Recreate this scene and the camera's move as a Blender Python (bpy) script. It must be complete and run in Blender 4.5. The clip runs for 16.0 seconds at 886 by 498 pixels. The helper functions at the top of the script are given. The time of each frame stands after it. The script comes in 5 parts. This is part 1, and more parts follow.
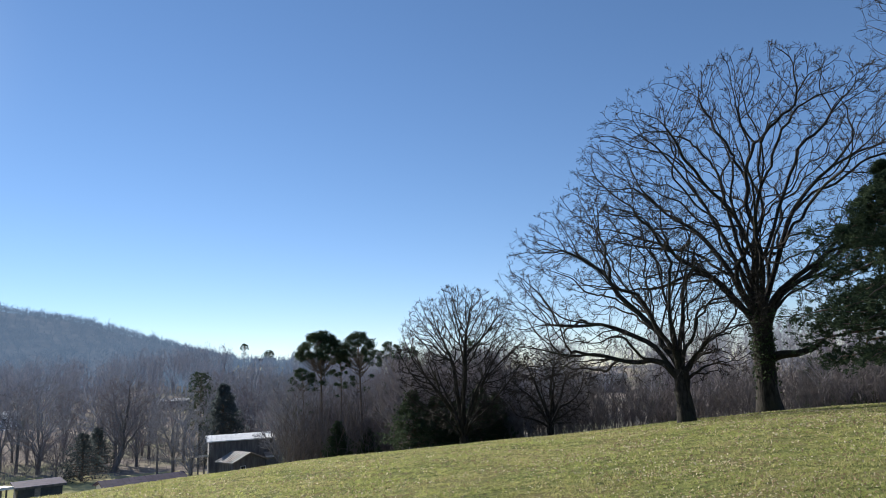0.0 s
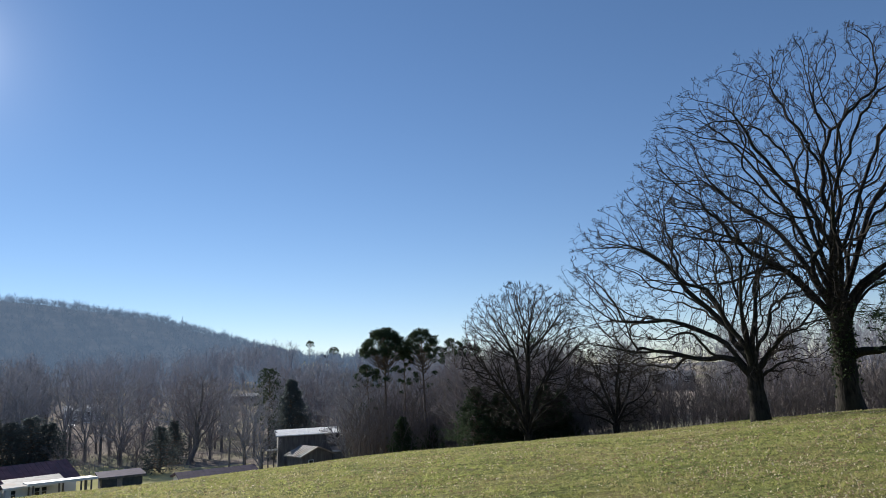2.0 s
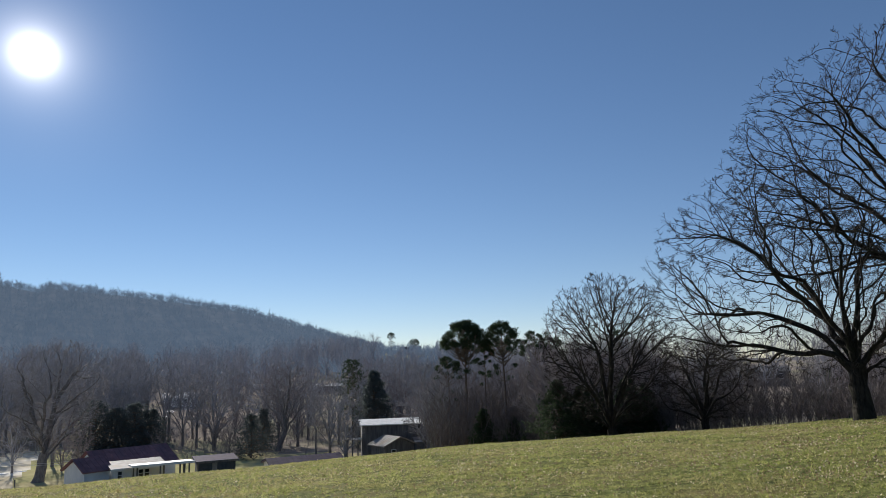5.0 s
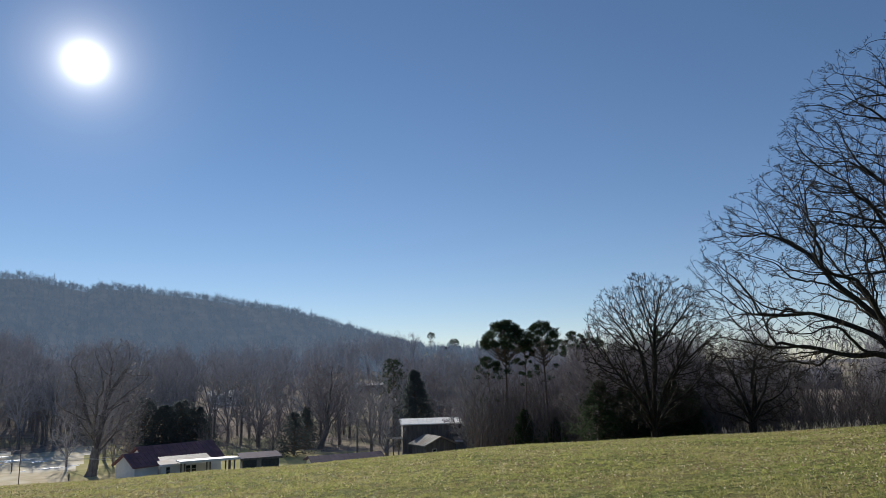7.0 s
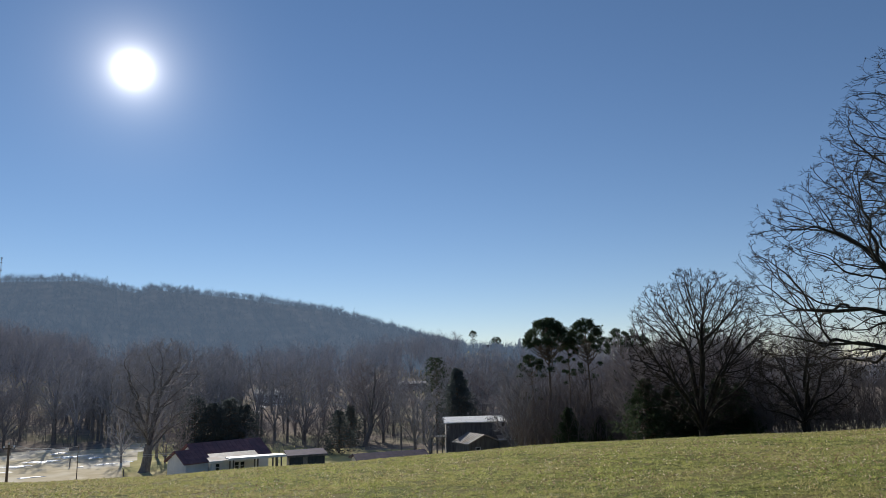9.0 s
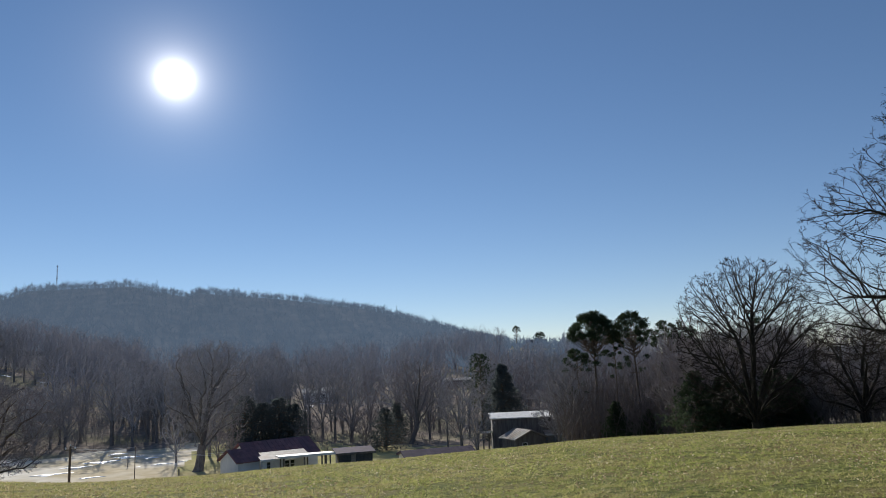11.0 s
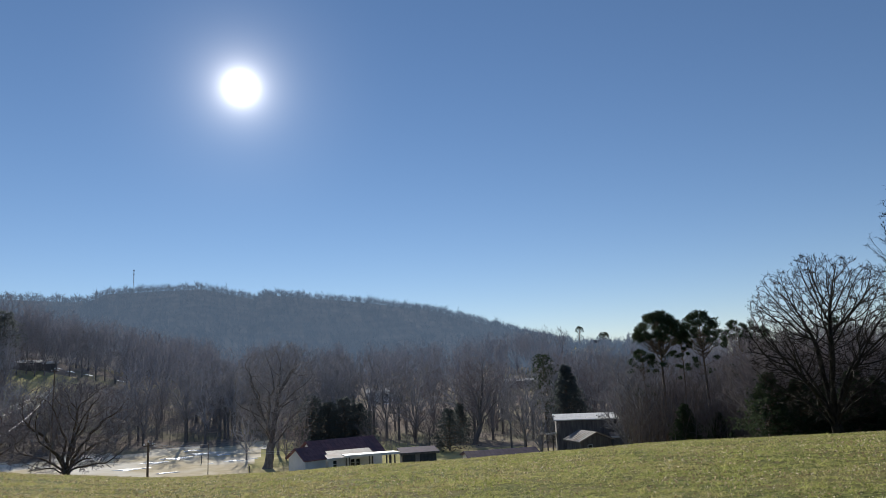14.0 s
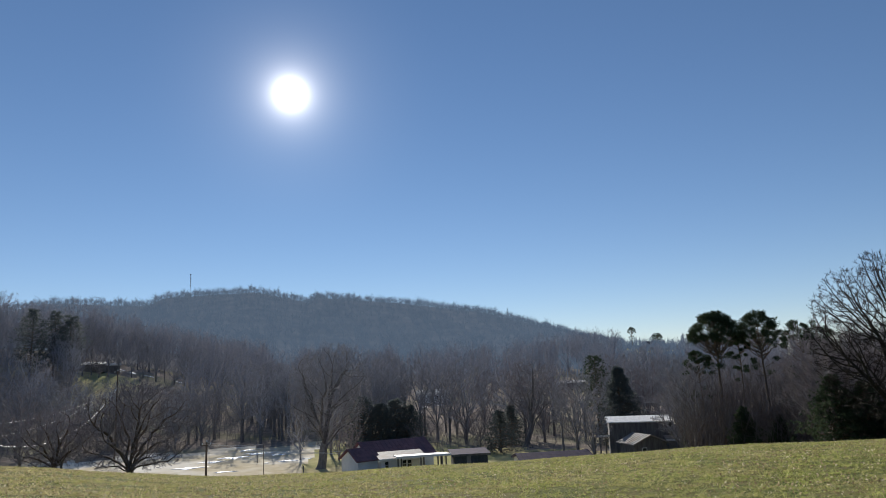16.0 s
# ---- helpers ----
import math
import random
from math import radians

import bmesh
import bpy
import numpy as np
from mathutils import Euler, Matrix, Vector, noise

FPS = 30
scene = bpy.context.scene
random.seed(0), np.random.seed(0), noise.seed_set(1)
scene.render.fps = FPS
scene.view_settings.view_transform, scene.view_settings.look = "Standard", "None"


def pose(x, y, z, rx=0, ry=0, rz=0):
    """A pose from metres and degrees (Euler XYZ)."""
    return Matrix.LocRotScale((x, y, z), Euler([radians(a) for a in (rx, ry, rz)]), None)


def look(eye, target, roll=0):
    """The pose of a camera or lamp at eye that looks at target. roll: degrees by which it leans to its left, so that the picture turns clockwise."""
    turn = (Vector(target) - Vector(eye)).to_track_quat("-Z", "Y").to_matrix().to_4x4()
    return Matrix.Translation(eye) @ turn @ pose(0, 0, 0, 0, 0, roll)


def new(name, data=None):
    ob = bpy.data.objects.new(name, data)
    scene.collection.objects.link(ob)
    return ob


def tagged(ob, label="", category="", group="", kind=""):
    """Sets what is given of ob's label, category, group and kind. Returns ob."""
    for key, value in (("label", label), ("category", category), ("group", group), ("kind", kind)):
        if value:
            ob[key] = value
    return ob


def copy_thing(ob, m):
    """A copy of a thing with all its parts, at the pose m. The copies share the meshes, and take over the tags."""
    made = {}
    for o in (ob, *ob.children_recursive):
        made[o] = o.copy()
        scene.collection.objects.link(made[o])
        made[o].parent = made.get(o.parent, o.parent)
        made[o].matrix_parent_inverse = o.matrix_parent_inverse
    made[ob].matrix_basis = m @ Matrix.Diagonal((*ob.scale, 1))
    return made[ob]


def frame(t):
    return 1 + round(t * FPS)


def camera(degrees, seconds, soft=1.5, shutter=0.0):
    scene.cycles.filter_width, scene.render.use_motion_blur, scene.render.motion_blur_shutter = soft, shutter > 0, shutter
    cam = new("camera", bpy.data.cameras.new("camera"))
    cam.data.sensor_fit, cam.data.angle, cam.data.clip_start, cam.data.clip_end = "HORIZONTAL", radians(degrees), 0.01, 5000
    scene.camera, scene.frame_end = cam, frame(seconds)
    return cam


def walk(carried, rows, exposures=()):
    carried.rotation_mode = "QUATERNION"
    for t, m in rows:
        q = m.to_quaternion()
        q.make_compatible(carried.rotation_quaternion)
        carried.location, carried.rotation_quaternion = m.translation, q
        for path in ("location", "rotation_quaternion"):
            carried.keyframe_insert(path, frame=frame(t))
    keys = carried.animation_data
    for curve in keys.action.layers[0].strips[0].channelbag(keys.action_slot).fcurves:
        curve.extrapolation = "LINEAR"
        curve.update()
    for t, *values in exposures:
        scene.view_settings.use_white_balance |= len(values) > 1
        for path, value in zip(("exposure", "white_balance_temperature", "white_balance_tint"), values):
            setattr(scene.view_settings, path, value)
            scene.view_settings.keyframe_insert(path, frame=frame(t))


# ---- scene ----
cam = camera(65.9, 16.0, soft=0.8)
EYE = 1.6
# seconds, x, y, and the turn about x, y, z in degrees
ROWS = [
    (0.0, 0.000, 0.000, 100.26, 2.46, 0.44),
    (0.5, -0.012, -0.000, 100.31, 2.44, 1.43),
    (1.0, -0.027, -0.001, 100.30, 2.40, 2.64),
    (1.5, -0.044, -0.001, 100.27, 2.35, 4.10),
    (2.0, -0.062, -0.003, 100.20, 2.30, 5.58),
    (2.5, -0.078, -0.004, 100.11, 2.25, 6.91),
    (3.0, -0.094, -0.006, 100.00, 2.12, 8.21),
    (3.5, -0.109, -0.008, 99.91, 2.02, 9.43),
    (4.0, -0.121, -0.010, 99.85, 1.93, 10.42),
    (6.5, -0.171, -0.021, 99.85, 1.46, 14.60),
    (7.0, -0.181, -0.023, 99.88, 1.39, 15.45),
    (7.5, -0.191, -0.026, 99.91, 1.35, 16.35),
    (8.0, -0.202, -0.029, 99.90, 1.34, 17.23),
    (8.5, -0.211, -0.032, 99.88, 1.40, 18.05),
    (9.0, -0.221, -0.035, 99.83, 1.53, 18.94),
    (11.5, -0.269, -0.054, 99.68, 2.76, 23.45),
    (12.0, -0.279, -0.058, 99.70, 2.74, 24.29),
    (12.5, -0.287, -0.061, 99.72, 2.75, 25.06),
    (13.0, -0.296, -0.066, 99.78, 2.65, 25.87),
    (13.5, -0.306, -0.071, 99.84, 2.54, 26.79),
    (14.0, -0.316, -0.076, 99.95, 2.48, 27.70),
    (14.5, -0.326, -0.081, 100.05, 2.44, 28.65),
    (15.0, -0.337, -0.088, 100.16, 2.40, 29.70),
    (15.5, -0.348, -0.094, 100.22, 2.49, 30.81),
    (16.0, -0.359, -0.101, 100.26, 2.46, 31.81),
]
walk(cam, [(t, pose(x, y, EYE, rx, ry, rz)) for t, x, y, rx, ry, rz in ROWS],
     exposures=[(0.0, 0.87, 6200, 10), (1.0, 0.77, 6230, 10), (2.0, 0.63, 6270, 10), (4.0, 0.45, 6380, 10), (7.0, 0.33, 6450, 10), (12.0, 0.31, 6450, 10), (16.0, 0.31, 6450, 10)])

# ---- light: clear winter sky, low sun ----
SUN_AZ, SUN_EL = -44.1, 23.0
sun_way = Vector((math.sin(radians(SUN_AZ)) * math.cos(radians(SUN_EL)),
                  math.cos(radians(SUN_AZ)) * math.cos(radians(SUN_EL)), math.sin(radians(SUN_EL))))
world = bpy.data.worlds.new("sky")
scene.world = world
world.use_nodes = True
wt = world.node_tree
wt.nodes.clear()


sky = wt.nodes.new("ShaderNodeTexSky")
sky.sky_type = "NISHITA"
sky.sun_disc = False
sky.sun_elevation = radians(SUN_EL)
sky.sun_rotation = radians(SUN_AZ)
sky.altitude = 2200
sky.air_density = 1.0
sky.dust_density = 0.0
sky.ozone_density = 2.5
background = wt.nodes.new("ShaderNodeBackground")
background.inputs[1].default_value = 0.0935
# the overexposed sun and the bright air close round it
where = wt.nodes.new("ShaderNodeTexCoord")
dot = wt.nodes.new("ShaderNodeVectorMath")
dot.operation = "DOT_PRODUCT"
dot.inputs[1].default_value = sun_way
wt.links.new(where.outputs["Generated"], dot.inputs[0])
angle = wt.nodes.new("ShaderNodeMath")
angle.operation = "ARCCOSINE"
wt.links.new(dot.outputs["Value"], angle.inputs[0])


def glow_ring(width, height):
    """A bell of the given width in degrees and height about the sun."""
    a = wt.nodes.new("ShaderNodeMath")
    a.operation = "DIVIDE"
    a.inputs[1].default_value = radians(width)
    wt.links.new(angle.outputs[0], a.inputs[0])
    b = wt.nodes.new("ShaderNodeMath")
    b.operation = "POWER"
    b.inputs[1].default_value = 2.0
    wt.links.new(a.outputs[0], b.inputs[0])
    c = wt.nodes.new("ShaderNodeMath")
    c.operation = "MULTIPLY"
    c.inputs[1].default_value = -1.0
    wt.links.new(b.outputs[0], c.inputs[0])
    d = wt.nodes.new("ShaderNodeMath")
    d.operation = "EXPONENT"
    wt.links.new(c.outputs[0], d.inputs[0])
    e = wt.nodes.new("ShaderNodeMath")
    e.operation = "MULTIPLY"
    e.inputs[1].default_value = height
    wt.links.new(d.outputs[0], e.inputs[0])
    return e


rings = [glow_ring(0.8, 2.6), glow_ring(1.45, 0.8), glow_ring(2.9, 0.3), glow_ring(6.5, 0.09)]
total = rings[0]
for ring in rings[1:]:
    add = wt.nodes.new("ShaderNodeMath")
    add.operation = "ADD"
    wt.links.new(total.outputs[0], add.inputs[0])
    wt.links.new(ring.outputs[0], add.inputs[1])
    total = add
glow = wt.nodes.new("ShaderNodeBackground")
glow.inputs[0].default_value = (1.0, 0.95, 0.90, 1)
wt.links.new(total.outputs[0], glow.inputs[1])
both = wt.nodes.new("ShaderNodeAddShader")
out = wt.nodes.new("ShaderNodeOutputWorld")
tint = wt.nodes.new("ShaderNodeMix")
tint.data_type, tint.blend_type = "RGBA", "MULTIPLY"
tint.inputs[0].default_value = 1.0
tint.inputs[7].default_value = (1.05, 0.985, 1.005, 1)
soften = wt.nodes.new("ShaderNodeGamma")
soften.inputs[1].default_value = 0.85
rich = wt.nodes.new("ShaderNodeHueSaturation")
rich.inputs["Saturation"].default_value = 1.15
wt.links.new(sky.outputs[0], soften.inputs[0])
wt.links.new(soften.outputs[0], rich.inputs["Color"])
wt.links.new(rich.outputs[0], tint.inputs[6])
wt.links.new(tint.outputs[2], background.inputs[0])
wt.links.new(background.outputs[0], both.inputs[0])
wt.links.new(glow.outputs[0], both.inputs[1])
wt.links.new(both.outputs[0], out.inputs[0])

lamp = bpy.data.lights.new("sun", "SUN")
lamp.energy, lamp.angle, lamp.color = 5.0, radians(0.53), (1.0, 0.95, 0.86)
new("sun", lamp).matrix_world = look(sun_way * 100, (0, 0, 0))


# ---- materials ----
def mix_colour(nt, fac, a, b):
    m = nt.nodes.new("ShaderNodeMix")
    m.data_type = "RGBA"
    for socket, v in ((m.inputs[0], fac), (m.inputs[6], a), (m.inputs[7], b)):
        if isinstance(v, bpy.types.NodeSocket):
            nt.links.new(v, socket)
        else:
            socket.default_value = (*v, 1) if isinstance(v, tuple) else v
    return m.outputs[2]


def noise_of(nt, scale, detail=4.0, stretch=(1, 1, 1), coords="Object", low=0.35, high=0.65):
    tc = nt.nodes.new("ShaderNodeTexCoord")
    mp = nt.nodes.new("ShaderNodeMapping")
    mp.inputs["Scale"].default_value = stretch
    nt.links.new(tc.outputs[coords], mp.inputs[0])
    n = nt.nodes.new("ShaderNodeTexNoise")
    n.inputs["Scale"].default_value = scale
    n.inputs["Detail"].default_value = detail
    nt.links.new(mp.outputs[0], n.inputs["Vector"])
    r = nt.nodes.new("ShaderNodeMapRange")
    r.inputs["From Min"].default_value, r.inputs["From Max"].default_value = low, high
    nt.links.new(n.outputs[0], r.inputs[0])
    return r.outputs[0]


def bump_of(nt, bsdf, height, distance, strength=0.6):
    b = nt.nodes.new("ShaderNodeBump")
    b.inputs["Distance"].default_value, b.inputs["Strength"].default_value = distance, strength
    nt.links.new(height, b.inputs["Height"])
    nt.links.new(b.outputs[0], bsdf.inputs["Normal"])


def paint(name, c1, c2, scale=3.0, rough=0.8, metal=0.0, c3=None, scale3=0.4, stretch=(1, 1, 1), bump=0.0, bump_scale=None,
          random_tint=0.0, island=None, island_part=0.75, translucent=0.0, coords="Object", specular=0.5, distance=None):
    """A surface mixed of two colours by fine noise, a third by coarse noise, with relief."""
    mat = bpy.data.materials.new(name)
    mat.use_nodes = True
    nt = mat.node_tree
    bsdf = nt.nodes["Principled BSDF"]
    fine = noise_of(nt, scale, 6.0, stretch, coords)
    colour = mix_colour(nt, fine, c1, c2)
    if c3:
        colour = mix_colour(nt, noise_of(nt, scale3, 3.0, (1, 1, 1), coords, 0.45, 0.7), colour, c3)
    if island:
        g = nt.nodes.new("ShaderNodeNewGeometry")
        ramp = nt.nodes.new("ShaderNodeValToRGB")
        for i, (at, c) in enumerate(island):
            el = ramp.color_ramp.elements[i] if i < 2 else ramp.color_ramp.elements.new(at)
            el.position, el.color = at, (*c, 1)
        nt.links.new(g.outputs["Random Per Island"], ramp.inputs[0])
        colour = mix_colour(nt, island_part, colour, ramp.outputs[0])
    if random_tint:
        info = nt.nodes.new("ShaderNodeObjectInfo")
        h = nt.nodes.new("ShaderNodeHueSaturation")
        r = nt.nodes.new("ShaderNodeMapRange")
        r.inputs["To Min"].default_value, r.inputs["To Max"].default_value = 1 - random_tint, 1 + random_tint
        nt.links.new(info.outputs["Random"], r.inputs[0])
        nt.links.new(r.outputs[0], h.inputs["Value"])
        nt.links.new(colour, h.inputs["Color"])
        colour = h.outputs[0]
    nt.links.new(colour, bsdf.inputs["Base Color"])
    bsdf.inputs["Roughness"].default_value, bsdf.inputs["Metallic"].default_value = rough, metal
    bsdf.inputs["Specular IOR Level"].default_value = specular
    if bump:
        bump_of(nt, bsdf, noise_of(nt, bump_scale or scale * 2, 6.0, stretch, coords, 0.2, 0.8), bump)
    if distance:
        # far backdrop only: haze of the air in front of it, painted as emission
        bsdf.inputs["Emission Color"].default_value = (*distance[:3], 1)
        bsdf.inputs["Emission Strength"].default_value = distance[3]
    if translucent:
        tr = nt.nodes.new("ShaderNodeBsdfTranslucent")
        nt.links.new(colour, tr.inputs[0])
        mx = nt.nodes.new("ShaderNodeMixShader")
        mx.inputs[0].default_value = translucent
        nt.links.new(bsdf.outputs[0], mx.inputs[1])
        nt.links.new(tr.outputs[0], mx.inputs[2])
        nt.links.new(mx.outputs[0], nt.nodes["Material Output"].inputs[0])
    return mat


BARK = paint("oak_bark", (0.016, 0.014, 0.0125), (0.048, 0.041, 0.035), 9.0, 0.9, stretch=(1, 1, 0.25), bump=0.04, c3=(0.034, 0.034, 0.022), scale3=0.7, specular=0.1)
TWIG_BROWN = paint("brown_twigs", (0.095, 0.083, 0.08), (0.175, 0.15, 0.145), 1.5, 0.85, random_tint=0.2, specular=0.05, translucent=0.05)
TWIG = paint("twig_bark", (0.022, 0.017, 0.014), (0.045, 0.034, 0.027), 2.0, 0.85, specular=0.2)
BARK_GREY = paint("grey_bark", (0.13, 0.122, 0.12), (0.22, 0.205, 0.20), 6.0, 0.9, stretch=(1, 1, 0.3), bump=0.03, random_tint=0.25, specular=0.1)
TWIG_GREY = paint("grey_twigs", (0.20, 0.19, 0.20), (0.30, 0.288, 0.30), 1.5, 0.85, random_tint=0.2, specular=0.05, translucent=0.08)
# haze over the deeper woods is put into this pale bluish colour
TWIG_FAR_HAZE = paint("far_haze_twigs", (0.25, 0.25, 0.28), (0.35, 0.345, 0.375), 1.5, 0.9, specular=0.0, translucent=0.12)
# valley trees' twigs, lightened and cooled to stand in for haze
TWIG_VALLEY_HAZE = paint("valley_haze_twigs", (0.24, 0.235, 0.25), (0.33, 0.325, 0.345), 1.5, 0.85, random_tint=0.2, specular=0.05, translucent=0.08)
TWIG_RED = paint("reddish_twigs", (0.19, 0.165, 0.17), (0.29, 0.255, 0.26), 1.5, 0.8, random_tint=0.2, specular=0.05, translucent=0.08)
PINE_BARK = paint("pine_bark", (0.08, 0.06, 0.045), (0.17, 0.12, 0.085), 8.0, 0.9, stretch=(1, 1, 0.4), bump=0.03)
NEEDLE = paint("pine_needles", (0.025, 0.042, 0.02), (0.05, 0.07, 0.03), 1.2, 0.6, island=((0.0, (0.03, 0.048, 0.03)), (1.0, (0.075, 0.1, 0.05))), translucent=0.25, specular=0.03)
NEEDLE_DARK = paint("cedar_sprays", (0.02, 0.035, 0.02), (0.05, 0.07, 0.035), 1.2, 0.65, island=((0.0, (0.03, 0.048, 0.032)), (1.0, (0.085, 0.11, 0.06))), translucent=0.42, specular=0.03)
# sprays of far evergreens: paler and bluer, valley haze painted into the colour
NEEDLE_HAZY = paint("haze_tinted_sprays", (0.08, 0.095, 0.095), (0.125, 0.14, 0.135), 1.2, 0.65, island=((0.0, (0.08, 0.095, 0.098)), (1.0, (0.15, 0.17, 0.16))), translucent=0.45, specular=0.03)
IVY = paint("ivy_leaves", (0.03, 0.06, 0.02), (0.08, 0.12, 0.04), 5.0, 0.5, island=((0.0, (0.02, 0.035, 0.015)), (1.0, (0.055, 0.07, 0.03))), translucent=0.2, specular=0.1)
FIELD = paint("field_turf", (0.05, 0.058, 0.018), (0.19, 0.2, 0.065), 7.0, 0.95, c3=(0.16, 0.135, 0.06), scale3=0.5, bump=0.08, bump_scale=9.0, specular=0.03)
BLADE = paint("grass_blades", (0.10, 0.135, 0.03), (0.49, 0.51, 0.165), 6.0, 0.6, translucent=0.62, specular=0.4, c3=(0.40, 0.33, 0.16), scale3=0.45, island_part=0.5,
              island=((0.0, (0.05, 0.075, 0.016)), (1.0, (0.68, 0.61, 0.32)), (0.5, (0.34, 0.35, 0.09)), (0.88, (0.5, 0.46, 0.2))))
DRY_BLADE = paint("dry_grass_blades", (0.38, 0.31, 0.15), (0.6, 0.5, 0.27), 6.0, 0.7, translucent=0.5, specular=0.2, island_part=0.5, island=((0.0, (0.22, 0.17, 0.08)), (1.0, (0.72, 0.63, 0.38))))
DEAD_LEAF = paint("fallen_leaves", (0.36, 0.27, 0.15), (0.58, 0.48, 0.30), 4.0, 0.7, translucent=0.35, specular=0.2,
                  island=((0.0, (0.10, 0.06, 0.035)), (1.0, (0.82, 0.74, 0.54)), (0.45, (0.26, 0.17, 0.09)), (0.7, (0.5, 0.4, 0.24))))
LITTER = paint("woodland_floor", (0.21, 0.18, 0.155), (0.34, 0.29, 0.25), 0.8, 0.95, c3=(0.25, 0.24, 0.16), scale3=0.06, bump=0.2, bump_scale=1.5, specular=0.0)
MEADOW = paint("winter_meadow", (0.42, 0.36, 0.20), (0.55, 0.48, 0.29), 0.5, 0.95, c3=(0.33, 0.33, 0.15), scale3=0.06, bump=0.1, bump_scale=2.0, specular=0.0)
FROST = paint("frosty_meadow", (0.54, 0.46, 0.32), (0.66, 0.58, 0.43), 0.5, 0.95, c3=(0.8, 0.76, 0.68), scale3=0.11, bump=0.1, bump_scale=2.0, specular=0.0)
HILL = paint("wooded_hillside", (0.13, 0.125, 0.125), (0.18, 0.17, 0.17), 0.06, 0.95, c3=(0.15, 0.145, 0.145), scale3=0.01, specular=0.0)
# faint blue glow that paints haze over the far ridge and its trees
HAZE_GLOW = (0.285, 0.42, 0.62, 0.19)
BACKDROP = paint("haze_glow_hillside", (0.06, 0.055, 0.05), (0.10, 0.09, 0.08), 0.05, 0.95, c3=(0.07, 0.065, 0.06), scale3=0.012, specular=0.0, distance=HAZE_GLOW)
HILL_TREES = paint("haze_glow_trees", (0.06, 0.055, 0.05), (0.13, 0.118, 0.105), 0.02, 0.9, specular=0.0, distance=HAZE_GLOW)
SNOW = paint("old_snow", (0.75, 0.77, 0.8), (0.85, 0.86, 0.88), 2.0, 0.6, bump=0.03)
SIDING = paint("white_siding", (0.72, 0.73, 0.74), (0.8, 0.8, 0.8), 2.0, 0.6, c3=(0.62, 0.63, 0.63), scale3=0.5)
RED_ROOF = paint("dull_purple_red_roof", (0.22, 0.115, 0.12), (0.29, 0.155, 0.16), 1.5, 0.75, c3=(0.19, 0.115, 0.125), scale3=0.5, specular=0.05)
TIN = paint("bare_tin_roof", (0.36, 0.355, 0.35), (0.48, 0.475, 0.46), 1.2, 0.65, metal=0.2, c3=(0.33, 0.28, 0.24), scale3=0.6)
OLD_TIN = paint("weathered_tin_roof", (0.22, 0.2, 0.185), (0.32, 0.29, 0.265), 1.5, 0.7, c3=(0.26, 0.19, 0.15), scale3=0.5, specular=0.2)
WHITE_ROOF = paint("white_metal_roof", (0.62, 0.62, 0.61), (0.74, 0.74, 0.73), 1.2, 0.6)
BROWN_ROOF = paint("purple_grey_roof", (0.07, 0.058, 0.085), (0.11, 0.09, 0.125), 1.5, 0.8, c3=(0.09, 0.075, 0.09), scale3=0.4, specular=0.03)
SHINGLE = paint("dark_shingle", (0.08, 0.075, 0.075), (0.15, 0.14, 0.14), 3.0, 0.8)
BOARD = paint("weathered_board", (0.09, 0.085, 0.085), (0.17, 0.16, 0.155), 4.0, 0.85, stretch=(1, 1, 0.15), bump=0.01)
DARK_WALL = paint("dark_painted_wall", (0.035, 0.045, 0.055), (0.06, 0.07, 0.08), 3.0, 0.7)
POLE = paint("creosoted_pole", (0.08, 0.06, 0.045), (0.15, 0.11, 0.08), 5.0, 0.85, stretch=(1, 1, 0.2))
WIRE = paint("aluminium_cable", (0.6, 0.6, 0.6), (0.7, 0.7, 0.7), 5.0, 0.6, metal=0.4)
STEEL = paint("galvanised_steel", (0.35, 0.36, 0.38), (0.45, 0.46, 0.48), 5.0, 0.5, metal=0.5)
PORCELAIN = paint("white_porcelain", (0.8, 0.8, 0.8), (0.85, 0.85, 0.85), 5.0, 0.25)
GLASS = paint("dark_window_glass", (0.02, 0.025, 0.03), (0.035, 0.04, 0.045), 1.0, 0.08)
STONE = paint("grey_masonry", (0.2, 0.19, 0.18), (0.3, 0.28, 0.26), 5.0, 0.85)


# ---- mesh helpers ----
def mesh_of(name, verts, faces, smooth=False):
    """A mesh from arrays: faces is one array of quads or triangles, or a list of such arrays."""
    groups = [np.asarray(f, dtype=np.int32) for f in (faces if isinstance(faces, list) else [faces]) if len(f)]
    verts = np.asarray(verts, dtype=np.float32)
    me = bpy.data.meshes.new(name)
    loops = np.concatenate([f.ravel() for f in groups])
    sizes = np.concatenate([np.full(len(f), f.shape[1], dtype=np.int32) for f in groups])
    starts = np.concatenate(([0], np.cumsum(sizes)[:-1])).astype(np.int32)
    me.vertices.add(len(verts))
    me.vertices.foreach_set("co", verts.ravel())
    me.loops.add(len(loops))
    me.loops.foreach_set("vertex_index", loops)
    me.polygons.add(len(sizes))
    me.polygons.foreach_set("loop_start", starts)
    if smooth:
        me.polygons.foreach_set("use_smooth", np.ones(len(sizes), dtype=bool))
    me.update(calc_edges=True)
    return me


def part(name, data, material, parent=None, label=""):
    """Links a mesh or a bmesh as one object under a thing or a part."""
    if isinstance(data, bmesh.types.BMesh):
        me = bpy.data.meshes.new(name)
        data.to_mesh(me)
        data.free()
        data = me
    if not data.materials:
        data.materials.append(material)
    ob = new(name, data)
    if parent:
        ob.parent = parent
    return tagged(ob, label)


